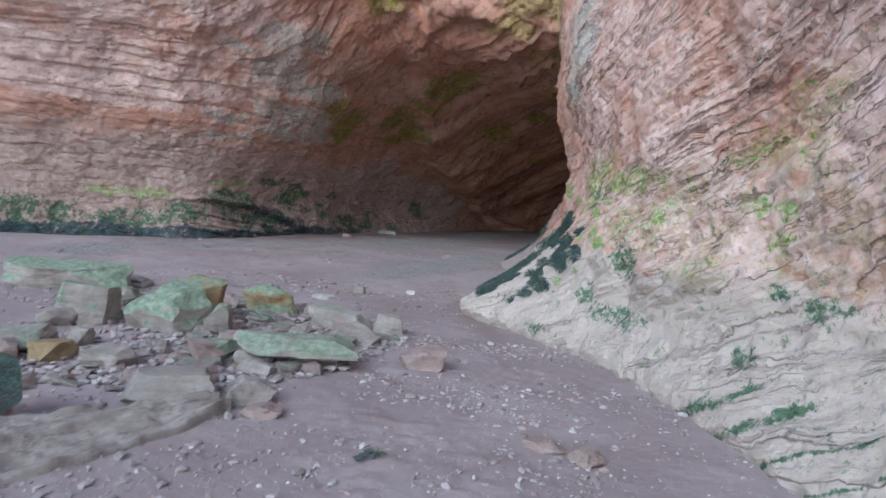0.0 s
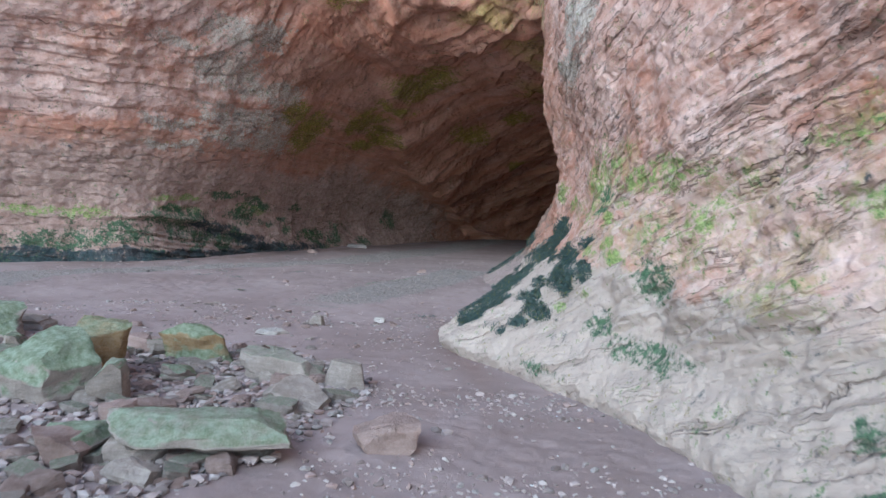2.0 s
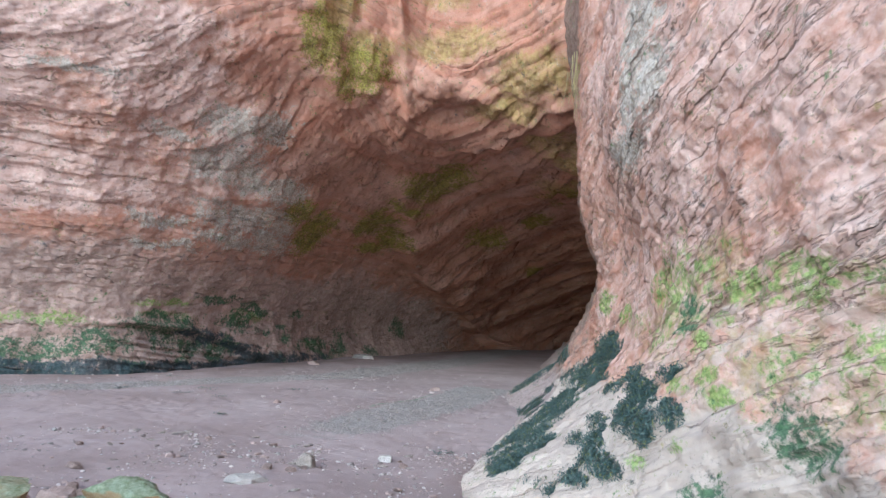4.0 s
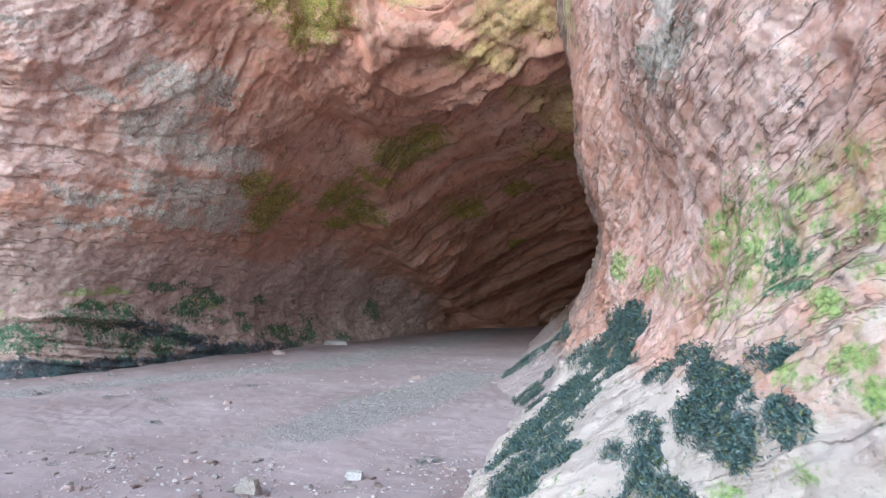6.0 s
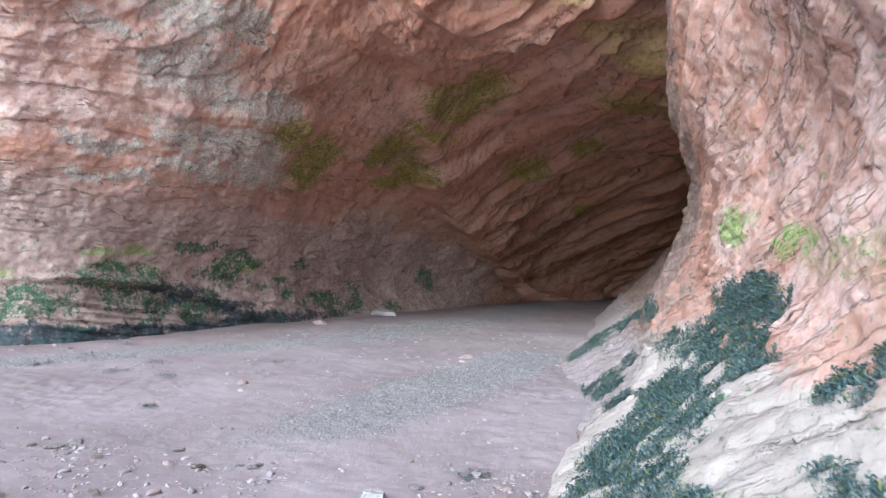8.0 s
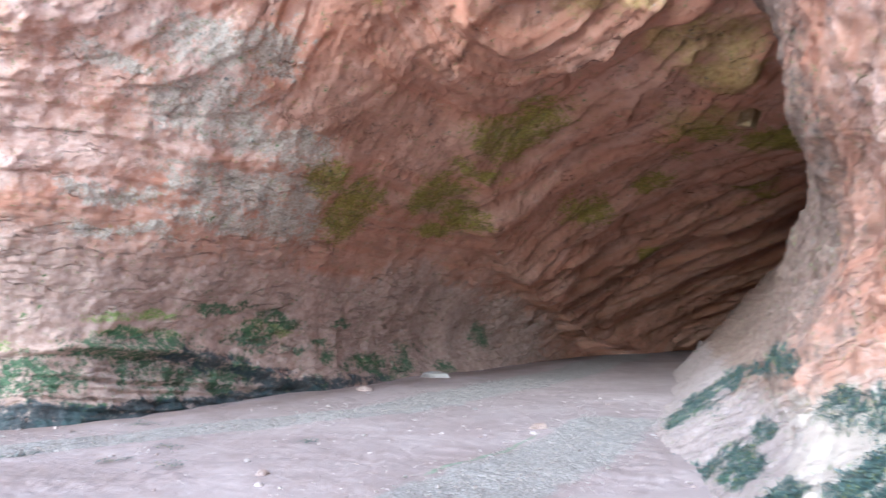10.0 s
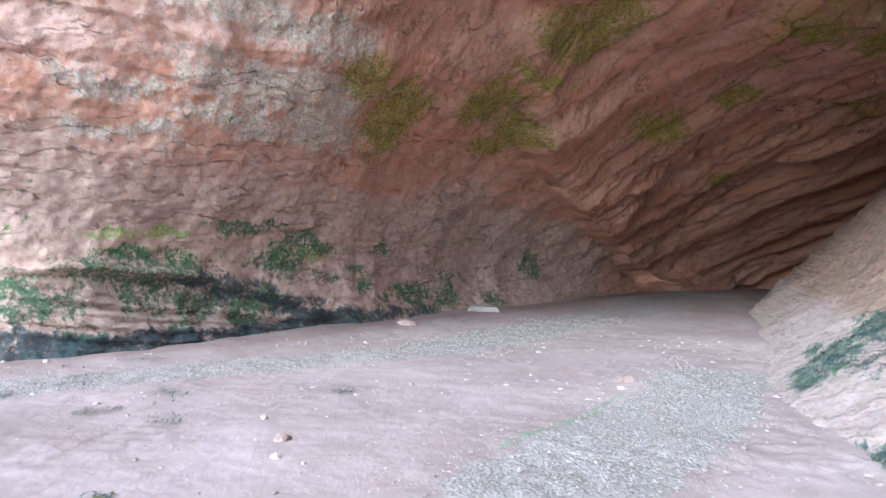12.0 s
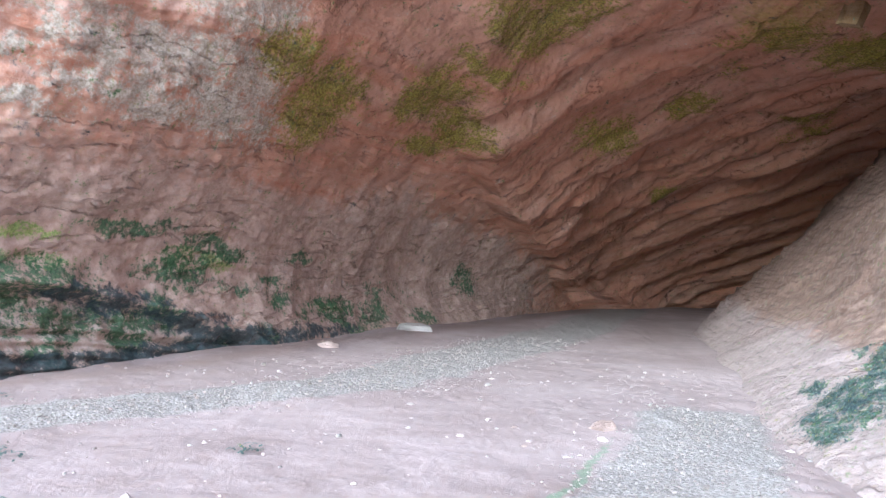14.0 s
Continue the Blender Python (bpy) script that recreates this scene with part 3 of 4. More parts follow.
def build_buttress():
    table = np.array(FACE_NEAR + FACE_FAR)
    u = np.concatenate([np.linspace(0, 2.5, 60)[:-1], np.linspace(2.5, 12.5, 760), np.linspace(12.5, 15, 60)[1:]])
    w = np.concatenate([np.linspace(0, 7.6, 400), np.linspace(7.6, 9, 40)[1:]])
    rows = spline(table, u)
    face = spline(rows[:, 1:].T, w).T
    heights = spline(np.array(LEVELS), w)
    v = np.stack([face, np.repeat(rows[:, :1], len(w), 1), np.repeat(heights[None, :], len(u), 0)], 2)
    n = -normals(v)
    if n[300, 200, 0] > 0:
        n = -n
    p, q = v.reshape(-1, 3), n.reshape(-1, 3)
    x, y, z = p.T
    bed = z + 0.48 * y + 0.3 * fbm(p * 0.22, 3, 61)
    foot = smooth(1.0, 0.2, z)
    patchy = smooth(-0.3, 0.35, fbm(p * 0.6, 3, 72))
    d = 0.14 * fbm(p * 0.6, 4, 71) * (1 - 0.6 * foot)
    d = d + (0.08 * ledges(bed, p, 15, 1.6) + 0.08 * patchy * ledges(bed, p, 16, 4.2)) * (1 - 0.85 * foot)
    plates = fbm(np.stack([y * 1.2, bed * 4.0, x * 0.5], 1), 4, 74)
    d = d + (0.08 * np.abs(plates) + 0.06 * patchy * np.floor(3 * fbm(np.stack([y * 1.5, bed * 3.2, y * 0], 1), 3, 75)) / 3) * (1 - 0.55 * foot)
    flaky = smooth(-0.2, 0.3, fbm(p * 1.1, 3, 79))
    d = d + 0.045 * flaky * ledges(bed + 0.06 * fbm(p * 2.5, 3, 80), p, 17, 9.0) * (1 - 0.75 * foot) + 0.03 * (1 - foot) * np.abs(fbm(np.stack([y * 2.6, bed * 9.0, x], 1), 4, 76))
    d = d + 0.045 * fbm(p * 2.4, 4, 73) + 0.022 * fbm(p * 9.0, 3, 77)
    p2 = (p + q * (d - d.mean())[:, None]).reshape(v.shape)
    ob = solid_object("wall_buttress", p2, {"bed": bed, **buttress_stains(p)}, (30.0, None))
    return tagged(ob, "pink and cream sandstone buttress with a flared foot", "cliff", kind="structure")


FACE_FRESH = [(2.01, 9.69, 2.11, 0.19, 0.08), (1.88, 9.24, 1.48, 0.1, 0.06), (1.93, 9.08, 1.64, 0.1, 0.08), (1.73, 9.32, 1.19, 0.12, 0.06),
              (1.7, 9.65, 1.07, 0.1, 0.06), (1.69, 9.05, 0.83, 0.1, 0.06), (1.49, 9.53, 0.6, 0.11, 0.06), (1.83, 8.82, 1.13, 0.1, 0.06),
              (1.84, 8.97, 1.28, 0.1, 0.06), (2.17, 10.87, 1.97, 0.21, 0.06), (2.38, 13.05, 1.67, 0.41, 0.15), (2.31, 14.34, 1.89, 0.34, 0.16)]
FACE_HIGH = [(2.08, 8.6, 1.9, 0.9, 0.15), (2.54, 6.14, 1.66, 0.16, 0.11), (2.62, 5.78, 1.64, 0.1, 0.11), (2.64, 5.78, 1.4, 0.16, 0.09),
             (2.25, 7.71, 1.53, 0.3, 0.21), (2.04, 10.31, 1.79, 0.9, 0.44), (2.5, 6.52, 2.08, 0.27, 0.09)]
FACE_OCHRE = [(2.12, 8.07, 1.39, 0.9, 0.37), (2.32, 7.39, 1.72, 0.55, 0.32), (2.26, 6.67, 1.04, 0.39, 0.22), (2.71, 5.92, 2.19, 0.57, 0.26),
              (2.75, 5.63, 2.55, 0.38, 0.25), (2.02, 9.95, 2.07, 0.44, 0.2), (2.05, 9.53, 2.16, 0.3, 0.2), (2.15, 11.73, 1.59, 0.9, 0.2),
              (2, 10.34, 1.71, 0.52, 0.2)]
FACE_ALGAE = [(2.01, 7.98, 1.02, 0.23, 0.17), (2, 7.92, 0.4, 0.51, 0.11), (1.73, 8.72, 0.53, 0.16, 0.11), (1.23, 9.2, -0.01, 0.29, 0.07),
              (2.74, 5.18, 0.93, 0.17, 0.11), (2.6, 5.66, 1.03, 0.1, 0.07), (2.85, 4.95, 0.98, 0.1, 0.07), (2.4, 5.62, 0.47, 0.13, 0.09),
              (2.08, 9.91, 1.75, 0.22, 0.15), (1.92, 9.75, 1.57, 0.2, 0.07), (2.03, 9.63, 1.74, 0.1, 0.07)]
FACE_LICHEN = [(1.83, 10.86, 4.73, 0.39, 0.6), (1.75, 10.68, 3.8, 0.5, 0.39), (1.7, 11.11, 3.33, 0.45, 0.19)]
# seaweed on the flared foot: centre, half-length along the beach, half-height
WEED_LOW = [(2.34, 13.79, 1.26, 0.78, 0.2), (1.99, 13.43, 0.93, 0.9, 0.15), (1.55, 13.09, 0.57, 0.9, 0.19), (1.07, 12.26, 0.3, 0.9, 0.18),
            (0.72, 11.18, 0.21, 0.43, 0.08), (2.09, 14.79, 0.81, 0.69, 0.1), (1.83, 10.74, 1.13, 0.34, 0.08), (1.09, 11.03, 0.41, 0.21, 0.07),
            (1.19, 10.06, 0.33, 0.14, 0.07), (0.96, 10.28, 0.22, 0.14, 0.07)]
WEED_HIGH = [(1.68, 9.91, 1.07, 0.37, 0.08), (1.76, 9.53, 1.25, 0.12, 0.07), (1.69, 9.28, 1.03, 0.12, 0.07), (1.61, 9.5, 0.91, 0.22, 0.07),
             (1.55, 9.86, 0.89, 0.22, 0.11), (1.46, 10.51, 0.71, 0.17, 0.07), (1.31, 10.51, 0.54, 0.12, 0.07), (1.55, 9.46, 0.8, 0.14, 0.07),
             (1.34, 9.9, 0.49, 0.28, 0.08), (1.36, 10.26, 0.6, 0.16, 0.07), (1.9, 10.87, 1.14, 0.25, 0.07), (1.62, 10.03, 0.88, 0.18, 0.11),
             (1.8, 11.16, 0.99, 0.24, 0.07)]
WEED_FAR = [(2.1, 19.18, 0.42, 0.93, 0.129), (1.75, 19.21, 0.2, 0.4, 0.082), (2.53, 19.46, 0.67, 0.86, 0.088), (1.63, 17.12, -0.01, 0.3, 0.082),
            (2.4, 19.14, 0.64, 0.84, 0.082), (2.4, 18.2, 0.84, 0.54, 0.082), (1.73, 16.34, 0.16, 0.33, 0.088), (2.05, 16.66, 0.43, 0.3, 0.082),
            (1.73, 16.45, 0.17, 0.71, 0.143), (1.5, 14.74, 0.28, 0.3, 0.082), (2.37, 17.22, 1.01, 0.61, 0.143), (2.85, 20.2, 0.72, 0.7, 0.082),
            (2.2, 19.9, 0.35, 0.7, 0.082)]
WEED = WEED_LOW + WEED_HIGH + WEED_FAR


def weed_cover(p):
    """How densely seaweed grows at p: patches torn into streaks down the slope."""
    x, y, z = p.T
    streaks = fbm(np.stack([y * 5.5 - 3.2 * x, x * 1.0, z * 0.5], 1), 5, 121, 0.75)
    near = stain(p + 0.06 * wander(p), WEED, 0.05)
    return smooth(0.46, 0.56, 0.85 * near + 1.9 * streaks) * smooth(0.2, 0.35, near)


def buttress_stains(p):
    x, y, z = p.T
    pale = smooth(1.35, 0.75, z + 0.02 * (y - 8) + 0.3 * fbm(p * 0.8, 3, 95)) + 0.1 * smooth(0.1, 0.5, fbm(p * 0.7, 4, 96))
    pale = np.maximum(pale, 0.5 * smooth(3.0, 1.6, z + 0.25 * (y - 8) * smooth(8, 4, y) + 0.4 * fbm(p * 0.9, 3, 99)) * smooth(12, 9, y))
    pale = pale * (1 - 0.45 * smooth(15, 20, y) * smooth(0.5, 1.2, z)) * (1 - 0.35 * smooth(12.5, 16, y))
    wob = 0.07 * fbm(p * 2.2, 3, 97)
    strips = np.zeros(len(p))
    for y0, thick, top in ((5.76, 0.075, 0.36), (5.2, 0.085, 0.34), (4.56, 0.025, 0.6), (4.15, 0.02, 0.5)):
        strips = np.maximum(strips, np.exp(-((z + 0.8 * (y - y0) + wob) / thick) ** 2) * smooth(top + 0.1, top - 0.05, z) * smooth(6.3, 6.0, y))
    cover = np.zeros(len(p))
    band = (y > 8) & (y < 21) & (z < 1.8)
    cover[band] = weed_cover(p[band])
    near = p + 0.1 * wander(p)
    wash = 0.34 * smooth(0.7, 1.2, z) * smooth(2.5, 1.9, z + 0.3 * fbm(p * 0.7, 3, 100)) * smooth(13, 11, y)
    # towards the cave the face darkens: shade painted over the brown silt tone
    return {"flaky": (1.0 - 0.5 * smooth(12, 16, y)) * (0.3 + 0.7 * smooth(0.6, 1.3, z)), "dust": 0.85 * smooth(13, 16, y) * smooth(0.95, 0.25, z + 0.2 * fbm(p * 1.2, 3, 101) - 0.02 * (y - 16)), "cave_shade": 0.85 * smooth(14.5, 18, y) * smooth(0.2, 0.85, z + 0.2 * fbm(p * 0.9, 3, 102)), "silt": 0.4 * smooth(13.5, 17, y), "bleach": (0.2 * smooth(-0.3, 0.4, fbm(p * 0.8, 4, 98)) + 0.42) * smooth(17, 14, y) * smooth(0.5, 1.3, z),
            "pale": np.clip(pale, 0, 1), "ochre": np.maximum(0.42 * stain(near, FACE_OCHRE, 0.2), wash), "lichen": 0.75 * stain(near, FACE_LICHEN, 0.1), "moss": 0 * x,
            "fresh": np.maximum.reduce([0.62 * stain(near, FACE_FRESH, 0.03), 0.5 * stain(near, FACE_HIGH, 0.03), 0.22 * stain(near, FACE_OCHRE, 0.1)]),
            "algae": np.maximum.reduce([0.62 * stain(near, FACE_ALGAE, 0.05), 0.75 * strips, 0.5 * cover]), "tide": 0.45 * cover}


build_buttress()


# ---- loose things: helpers ----
def rock_mesh(name, size, seed, materials, layers=0.0, facets=9, green=0.0, cuts=7):
    """An angular block of stone: a grid cube cut by planes, grooved along its layers and roughened. Its base lies at z = 0."""
    rng = np.random.default_rng(seed)
    bm = bmesh.new()
    bmesh.ops.create_cube(bm, size=2.0)
    bmesh.ops.subdivide_edges(bm, edges=bm.edges[:], cuts=cuts, use_grid_fill=True)
    co = np.array([v.co[:] for v in bm.verts])
    for _ in range(facets):
        n = rng.normal(size=3) * (1, 1, 0.8)
        n /= np.linalg.norm(n)
        reach = np.abs(n).sum() * rng.uniform(0.5, 0.74)
        over = np.maximum(co @ n - reach, 0)
        co = co - over[:, None] * n
    co[:, :2] *= 1 + 0.10 * co[:, 2:3] * rng.uniform(-1.5, 0.6)
    if layers:
        band = np.floor(co[:, 2] * layers + 0.4 * fbm(co * 0.8, 2, seed))
        co[:, :2] *= (1 - 0.13 * np.abs(vnoise(np.stack([band * 0.77, band * 0 + seed, band * 0], 1), 3)))[:, None]
    co = co * np.array(size) / 2
    unit = co / max(size)
    push = 0.05 * fbm(unit * 3.0 + seed, 3, seed) + 0.035 * fbm(unit * 9.0 + seed, 4, seed + 4, 0.6)
    away = co / np.maximum(np.linalg.norm(co, axis=1, keepdims=True), 1e-6)
    co = co + away * (push * max(size))[:, None] * np.array((1, 1, min(1.0, 2.5 * size[2] / max(size))))
    co[:, 2] -= np.quantile(co[:, 2], 0.04)
    for v, c in zip(bm.verts, co):
        v.co = c
    mesh = bpy.data.meshes.new(name)
    bm.normal_update()
    up = np.array([v.normal.z for v in bm.verts])
    bm.to_mesh(mesh)
    bm.free()
    mesh.polygons.foreach_set("use_smooth", np.ones(len(mesh.polygons), dtype=bool))
    mesh.set_sharp_from_angle(angle=radians(32))
    cover = green * smooth(-0.2, 0.7, up + 0.5 * fbm(unit * 4.0, 3, seed + 7))
    mesh.attributes.new("green", "FLOAT", "POINT").data.foreach_set("value", cover.astype(np.float32))
    mesh.materials.append(materials)
    return mesh


def boulder_material(name, dark, light, cover=((0.10, 0.16, 0.07), (0.33, 0.42, 0.31))):
    k = Net(name)
    info = k.n.new("ShaderNodeObjectInfo").outputs["Random"]
    layer = k.noise(1.0, 4, 0.6, k.stretch(2.0, 2.0, 22.0))
    c = k.mix(k.step(k.noise(4.0, 6, 0.65), 0.3, 0.7), dark, light)
    c = k.mix(k.math("MULTIPLY", k.step(layer, 0.45, 0.65), 0.4), c, tuple(0.75 * v for v in dark))
    c = k.mix(k.math("MULTIPLY", info, 0.35), c, tuple(0.6 * v for v in light))
    g = k.step(k.math("ADD", k.attribute("green"), k.math("MULTIPLY", k.math("SUBTRACT", k.noise(6.0, 6, 0.7), 0.5), 0.9)), 0.25, 0.75)
    c = k.mix(k.math("MULTIPLY", g, 0.85), c, k.mix(k.step(k.noise(14.0, 5, 0.7), 0.3, 0.7), *cover))
    c = k.mix(k.math("MULTIPLY", k.step(k.noise(70.0, 4, 0.7), 0.4, 0.75), 0.25), c, (0.6, 0.55, 0.5))
    normal = k.bump(layer, 0.7, 0.03)
    normal = k.bump(k.noise(22.0, 8, 0.75), 0.9, 0.03, normal)
    return k.end(c, 0.88, normal, 0.25)


GREY_STONE = boulder_material("grey_sandstone", (0.26, 0.22, 0.19), (0.48, 0.425, 0.38))
PINK_STONE = boulder_material("pink_sandstone", (0.28, 0.20, 0.175), (0.46, 0.35, 0.315))
OCHRE_STONE = boulder_material("ochre_sandstone", (0.27, 0.17, 0.07), (0.42, 0.33, 0.19))
DARK_STONE = boulder_material("algae_dark_stone", (0.03, 0.045, 0.045), (0.09, 0.12, 0.11), ((0.015, 0.04, 0.035), (0.06, 0.11, 0.09)))
WHITE_STONE = boulder_material("white_stone", (0.36, 0.335, 0.31), (0.56, 0.525, 0.49))


def floor_at(x, y):
    return float(ground_height(np.array([float(x)]), np.array([float(y)]))[0])


# name, label, place, size, turn, lean (about x and y), material, layers, green, lift
BOULDERS = [
    ("boulder", "large green algae-covered sandstone boulder on the sand", (-2.95, 8.1), (0.95, 0.75, 0.5), 12, (14, 0), GREY_STONE, 0, 1.0, -0.05),
    ("boulder", "ochre and green angular boulder among the rubble", (-2.9, 8.85), (0.62, 0.5, 0.56), 40, (0, 12), OCHRE_STONE, 0, 0.55, -0.04),
    ("stone_slab", "long flat grey-green sandstone slab propped on stones", (-1.28, 6.6), (1.15, 0.5, 0.2), 10, (10, -1), GREY_STONE, 3, 0.6, 0.10),
    ("boulder", "layered grey sandstone block half sunk in sand", (-1.88, 5.05), (0.68, 0.52, 0.26), 24, (-3, 2), GREY_STONE, 3, 0.0, -0.03),
    ("boulder", "layered grey sandstone block split from its neighbour", (-1.33, 5.25), (0.4, 0.4, 0.2), 38, (-2, 5), GREY_STONE, 4, 0.0, -0.04),
    ("boulder", "dark boulder covered with blue-green algae", (-2.78, 4.4), (0.46, 0.46, 0.46), 35, (0, 0), DARK_STONE, 0, 1.0, -0.04),
    ("stone_slab", "long pale green slab at the back of the rubble", (-5.35, 10.5), (1.9, 0.9, 0.42), 6, (8, 0), GREY_STONE, 2, 1.0, -0.05),
    ("boulder", "block with green top and dark shaded side", (-3.85, 8.0), (0.7, 0.5, 0.48), 30, (0, 8), GREY_STONE, 0, 0.8, -0.04),
    ("boulder", "wedge of sandstone with yellow-green upper face", (-2.25, 9.95), (0.85, 0.5, 0.44), -28, (22, 4), OCHRE_STONE, 0, 1.0, -0.06),
    ("boulder", "upright grey-green block beside the big boulder", (-2.35, 7.95), (0.32, 0.34, 0.36), 15, (0, -6), GREY_STONE, 0, 0.6, -0.03),
    ("boulder", "long grey block lying on the rubble", (-1.2, 8.95), (0.85, 0.42, 0.32), -12, (6, 3), GREY_STONE, 2, 0.45, -0.04),
    ("boulder", "grey-brown block at the end of the rubble", (-0.58, 8.75), (0.36, 0.34, 0.3), 20, (0, 5), GREY_STONE, 0, 0.3, -0.04),
    ("stone_slab", "flat pale slab leaning on the rubble", (-0.88, 8.0), (0.78, 0.5, 0.16), -28, (12, 14), GREY_STONE, 0, 0.15, 0.0),
    ("boulder", "low pointed pink sandstone lump on the sand", (-0.12, 6.85), (0.42, 0.38, 0.22), 5, (0, 0), PINK_STONE, 0, 0.0, -0.03),
    ("stone_slab", "weathered grey slab among small stones", (-3.75, 6.5), (0.8, 0.5, 0.2), 8, (6, 0), GREY_STONE, 2, 0.5, -0.02),
    ("boulder", "small ochre block among the rubble", (-3.25, 6.2), (0.36, 0.3, 0.22), 50, (0, 6), OCHRE_STONE, 0, 0.2, -0.02),
    ("stone_slab", "flat grey stone beside the layered block", (-2.75, 6.15), (0.5, 0.36, 0.16), -8, (6, 0), GREY_STONE, 0, 0.15, -0.02),
    ("stone_slab", "thin dark slab behind the green boulder", (-4.75, 11.2), (0.6, 0.45, 0.2), 0, (0, 0), GREY_STONE, 3, 0.0, -0.02),
    ("boulder", "small flat pinkish stone on the sand", (-1.16, 4.92), (0.3, 0.2, 0.11), 15, (0, 0), PINK_STONE, 0, 0.0, -0.02),
    ("boulder", "green-grey stone under the rubble edge", (-2.0, 6.55), (0.42, 0.34, 0.2), -20, (5, 0), GREY_STONE, 0, 0.7, -0.02),
    ("boulder", "grey block supporting the long slab", (-1.05, 6.65), (0.5, 0.34, 0.17), 12, (0, 0), GREY_STONE, 0, 0.1, -0.03),
    ("boulder", "grey block under the slab's end", (-1.62, 6.5), (0.36, 0.3, 0.16), 30, (0, 0), GREY_STONE, 0, 0.1, -0.03),
    ("boulder", "pale stone lying at the foot of the cliff", (-2.13, 27.2), (0.6, 0.36, 0.15), 10, (0, 0), WHITE_STONE, 0, 0.0, -0.02),
    ("boulder", "pinkish stone on the smooth sand", (0.12, 19.6), (0.22, 0.16, 0.09), 30, (0, 0), PINK_STONE, 0, 0.0, -0.02),
    ("stone_slab", "pale flat slab lying on the pebbly sand", (-1.8, 11.5), (0.44, 0.24, 0.09), 15, (0, 0), WHITE_STONE, 0, 0.0, -0.02),
    ("boulder", "grey block on the pebbly sand", (-1.35, 12.35), (0.22, 0.18, 0.17), 35, (0, 5), GREY_STONE, 0, 0.0, -0.02),
    ("boulder", "small whitish stone on the sand", (-0.5, 13.0), (0.2, 0.13, 0.09), 0, (0, 0), WHITE_STONE, 0, 0.0, -0.01),
    ("boulder", "flat tan stone half buried in sand", (0.75, 4.75), (0.34, 0.2, 0.09), -10, (0, 0), PINK_STONE, 0, 0.0, -0.03),
    ("boulder", "small tan stone on the sand", (1.0, 4.55), (0.2, 0.2, 0.13), 20, (0, 0), PINK_STONE, 0, 0.0, -0.03),
    ("rock_shard", "pale green pointed rock shard hanging from the cave roof", (4.3, 24.0), (0.3, 0.24, 1.1), 20, (6, 14), OCHRE_STONE, 0, 1.0, 5.1),
    ("boulder", "pale rounded stone on the smooth sand", (-2.6, 16.7), (0.12, 0.1, 0.06), 10, (0, 0), PINK_STONE, 0, 0.0, -0.01),
    ("boulder", "pinkish stone near the cliff foot", (-3.2, 24.2), (0.32, 0.22, 0.12), 0, (0, 0), PINK_STONE, 0, 0.0, -0.02),
]


def build_boulders():
    for i, (name, label, (x, y), size, turn, lean, mat, layers, green, lift) in enumerate(BOULDERS):
        ob = new(name, rock_mesh(name, size, 40 + i, mat, layers, 14, green, 15))
        ob.matrix_world = pose(x, y, floor_at(x, y) + lift, lean[0], lean[1], turn)
        tagged(ob, label, "rock", "fallen rocks on the beach")


build_boulders()


def build_outcrop():
    """A low ledge of layered bedrock that runs out of the sand, tilted, with broken strata along its length."""
    long, wide = np.linspace(-1.25, 1.25, 170), np.linspace(-0.55, 0.55, 90)
    a, b = np.meshgrid(long, wide, indexing="ij")
    p = np.stack([a.reshape(-1), b.reshape(-1), 0 * a.reshape(-1)], 1)
    u, w = p[:, 0], p[:, 1]
    half = np.interp(u, (-1.25, -0.6, 0.2, 0.8, 1.2), (0.5, 0.46, 0.34, 0.2, 0.03)) * (1 + 0.22 * fbm(p * 2.2, 3, 141))
    inside = smooth(1.0, 0.8, np.abs(w) / np.maximum(half, 0.02))
    layer = w * 9.0 + 0.8 * fbm(p * np.array((0.9, 1.6, 1)), 4, 142)
    step = np.floor(layer)
    rise = 0.5 + 0.5 * vnoise(np.stack([step * 0.83, u * 0.9, step * 0], 1), 143)
    h = inside * (0.015 + 0.05 * smooth(-0.5, 0.4, w / np.maximum(half, 0.02)) + 0.085 * rise * smooth(0.0, 0.14, layer - step) + 0.05 * fbm(p * np.array((2.5, 16.0, 1)), 4, 145) + 0.02 * fbm(p * 9.0, 4, 144)) - 0.05 * (1 - inside)
    ob = grid_object("bedrock_outcrop", np.stack([u, w, h], 1).reshape(170, 90, 3), GREY_STONE, {"green": 0 * u})
    ob.matrix_world = pose(-2.13, 3.98, floor_at(-2.13, 3.98), 0, 0, 54)
    return tagged(ob, "low layered grey-brown bedrock ledge rising out of the sand", "rock", "fallen rocks on the beach")


build_outcrop()


def build_middling():
    """Angular blocks of middle size that fill the heap between the large ones."""
    rng = random.Random(23)
    for i in range(16):
        x, y = rng.uniform(-4.9, -1.4), rng.uniform(5.9, 10.2)
        s = rng.uniform(0.22, 0.42)
        mat, what = rng.choice(((GREY_STONE, "grey"), (GREY_STONE, "greenish grey"), (PINK_STONE, "pinkish"), (GREY_STONE, "grey")))
        green = 0.75 if what == "greenish grey" else 0.1
        ob = new("boulder", rock_mesh("boulder", (s, s * rng.uniform(0.55, 0.9), s * rng.uniform(0.35, 0.65)), 300 + i, mat, rng.choice((0, 0, 3)), 12, green, 11))
        ob.matrix_world = pose(x, y, floor_at(x, y) - 0.02, rng.uniform(-10, 14), rng.uniform(-10, 10), rng.uniform(0, 360))
        tagged(ob, "angular " + what + " block in the fallen rubble", "rock", "fallen rocks on the beach")


build_middling()


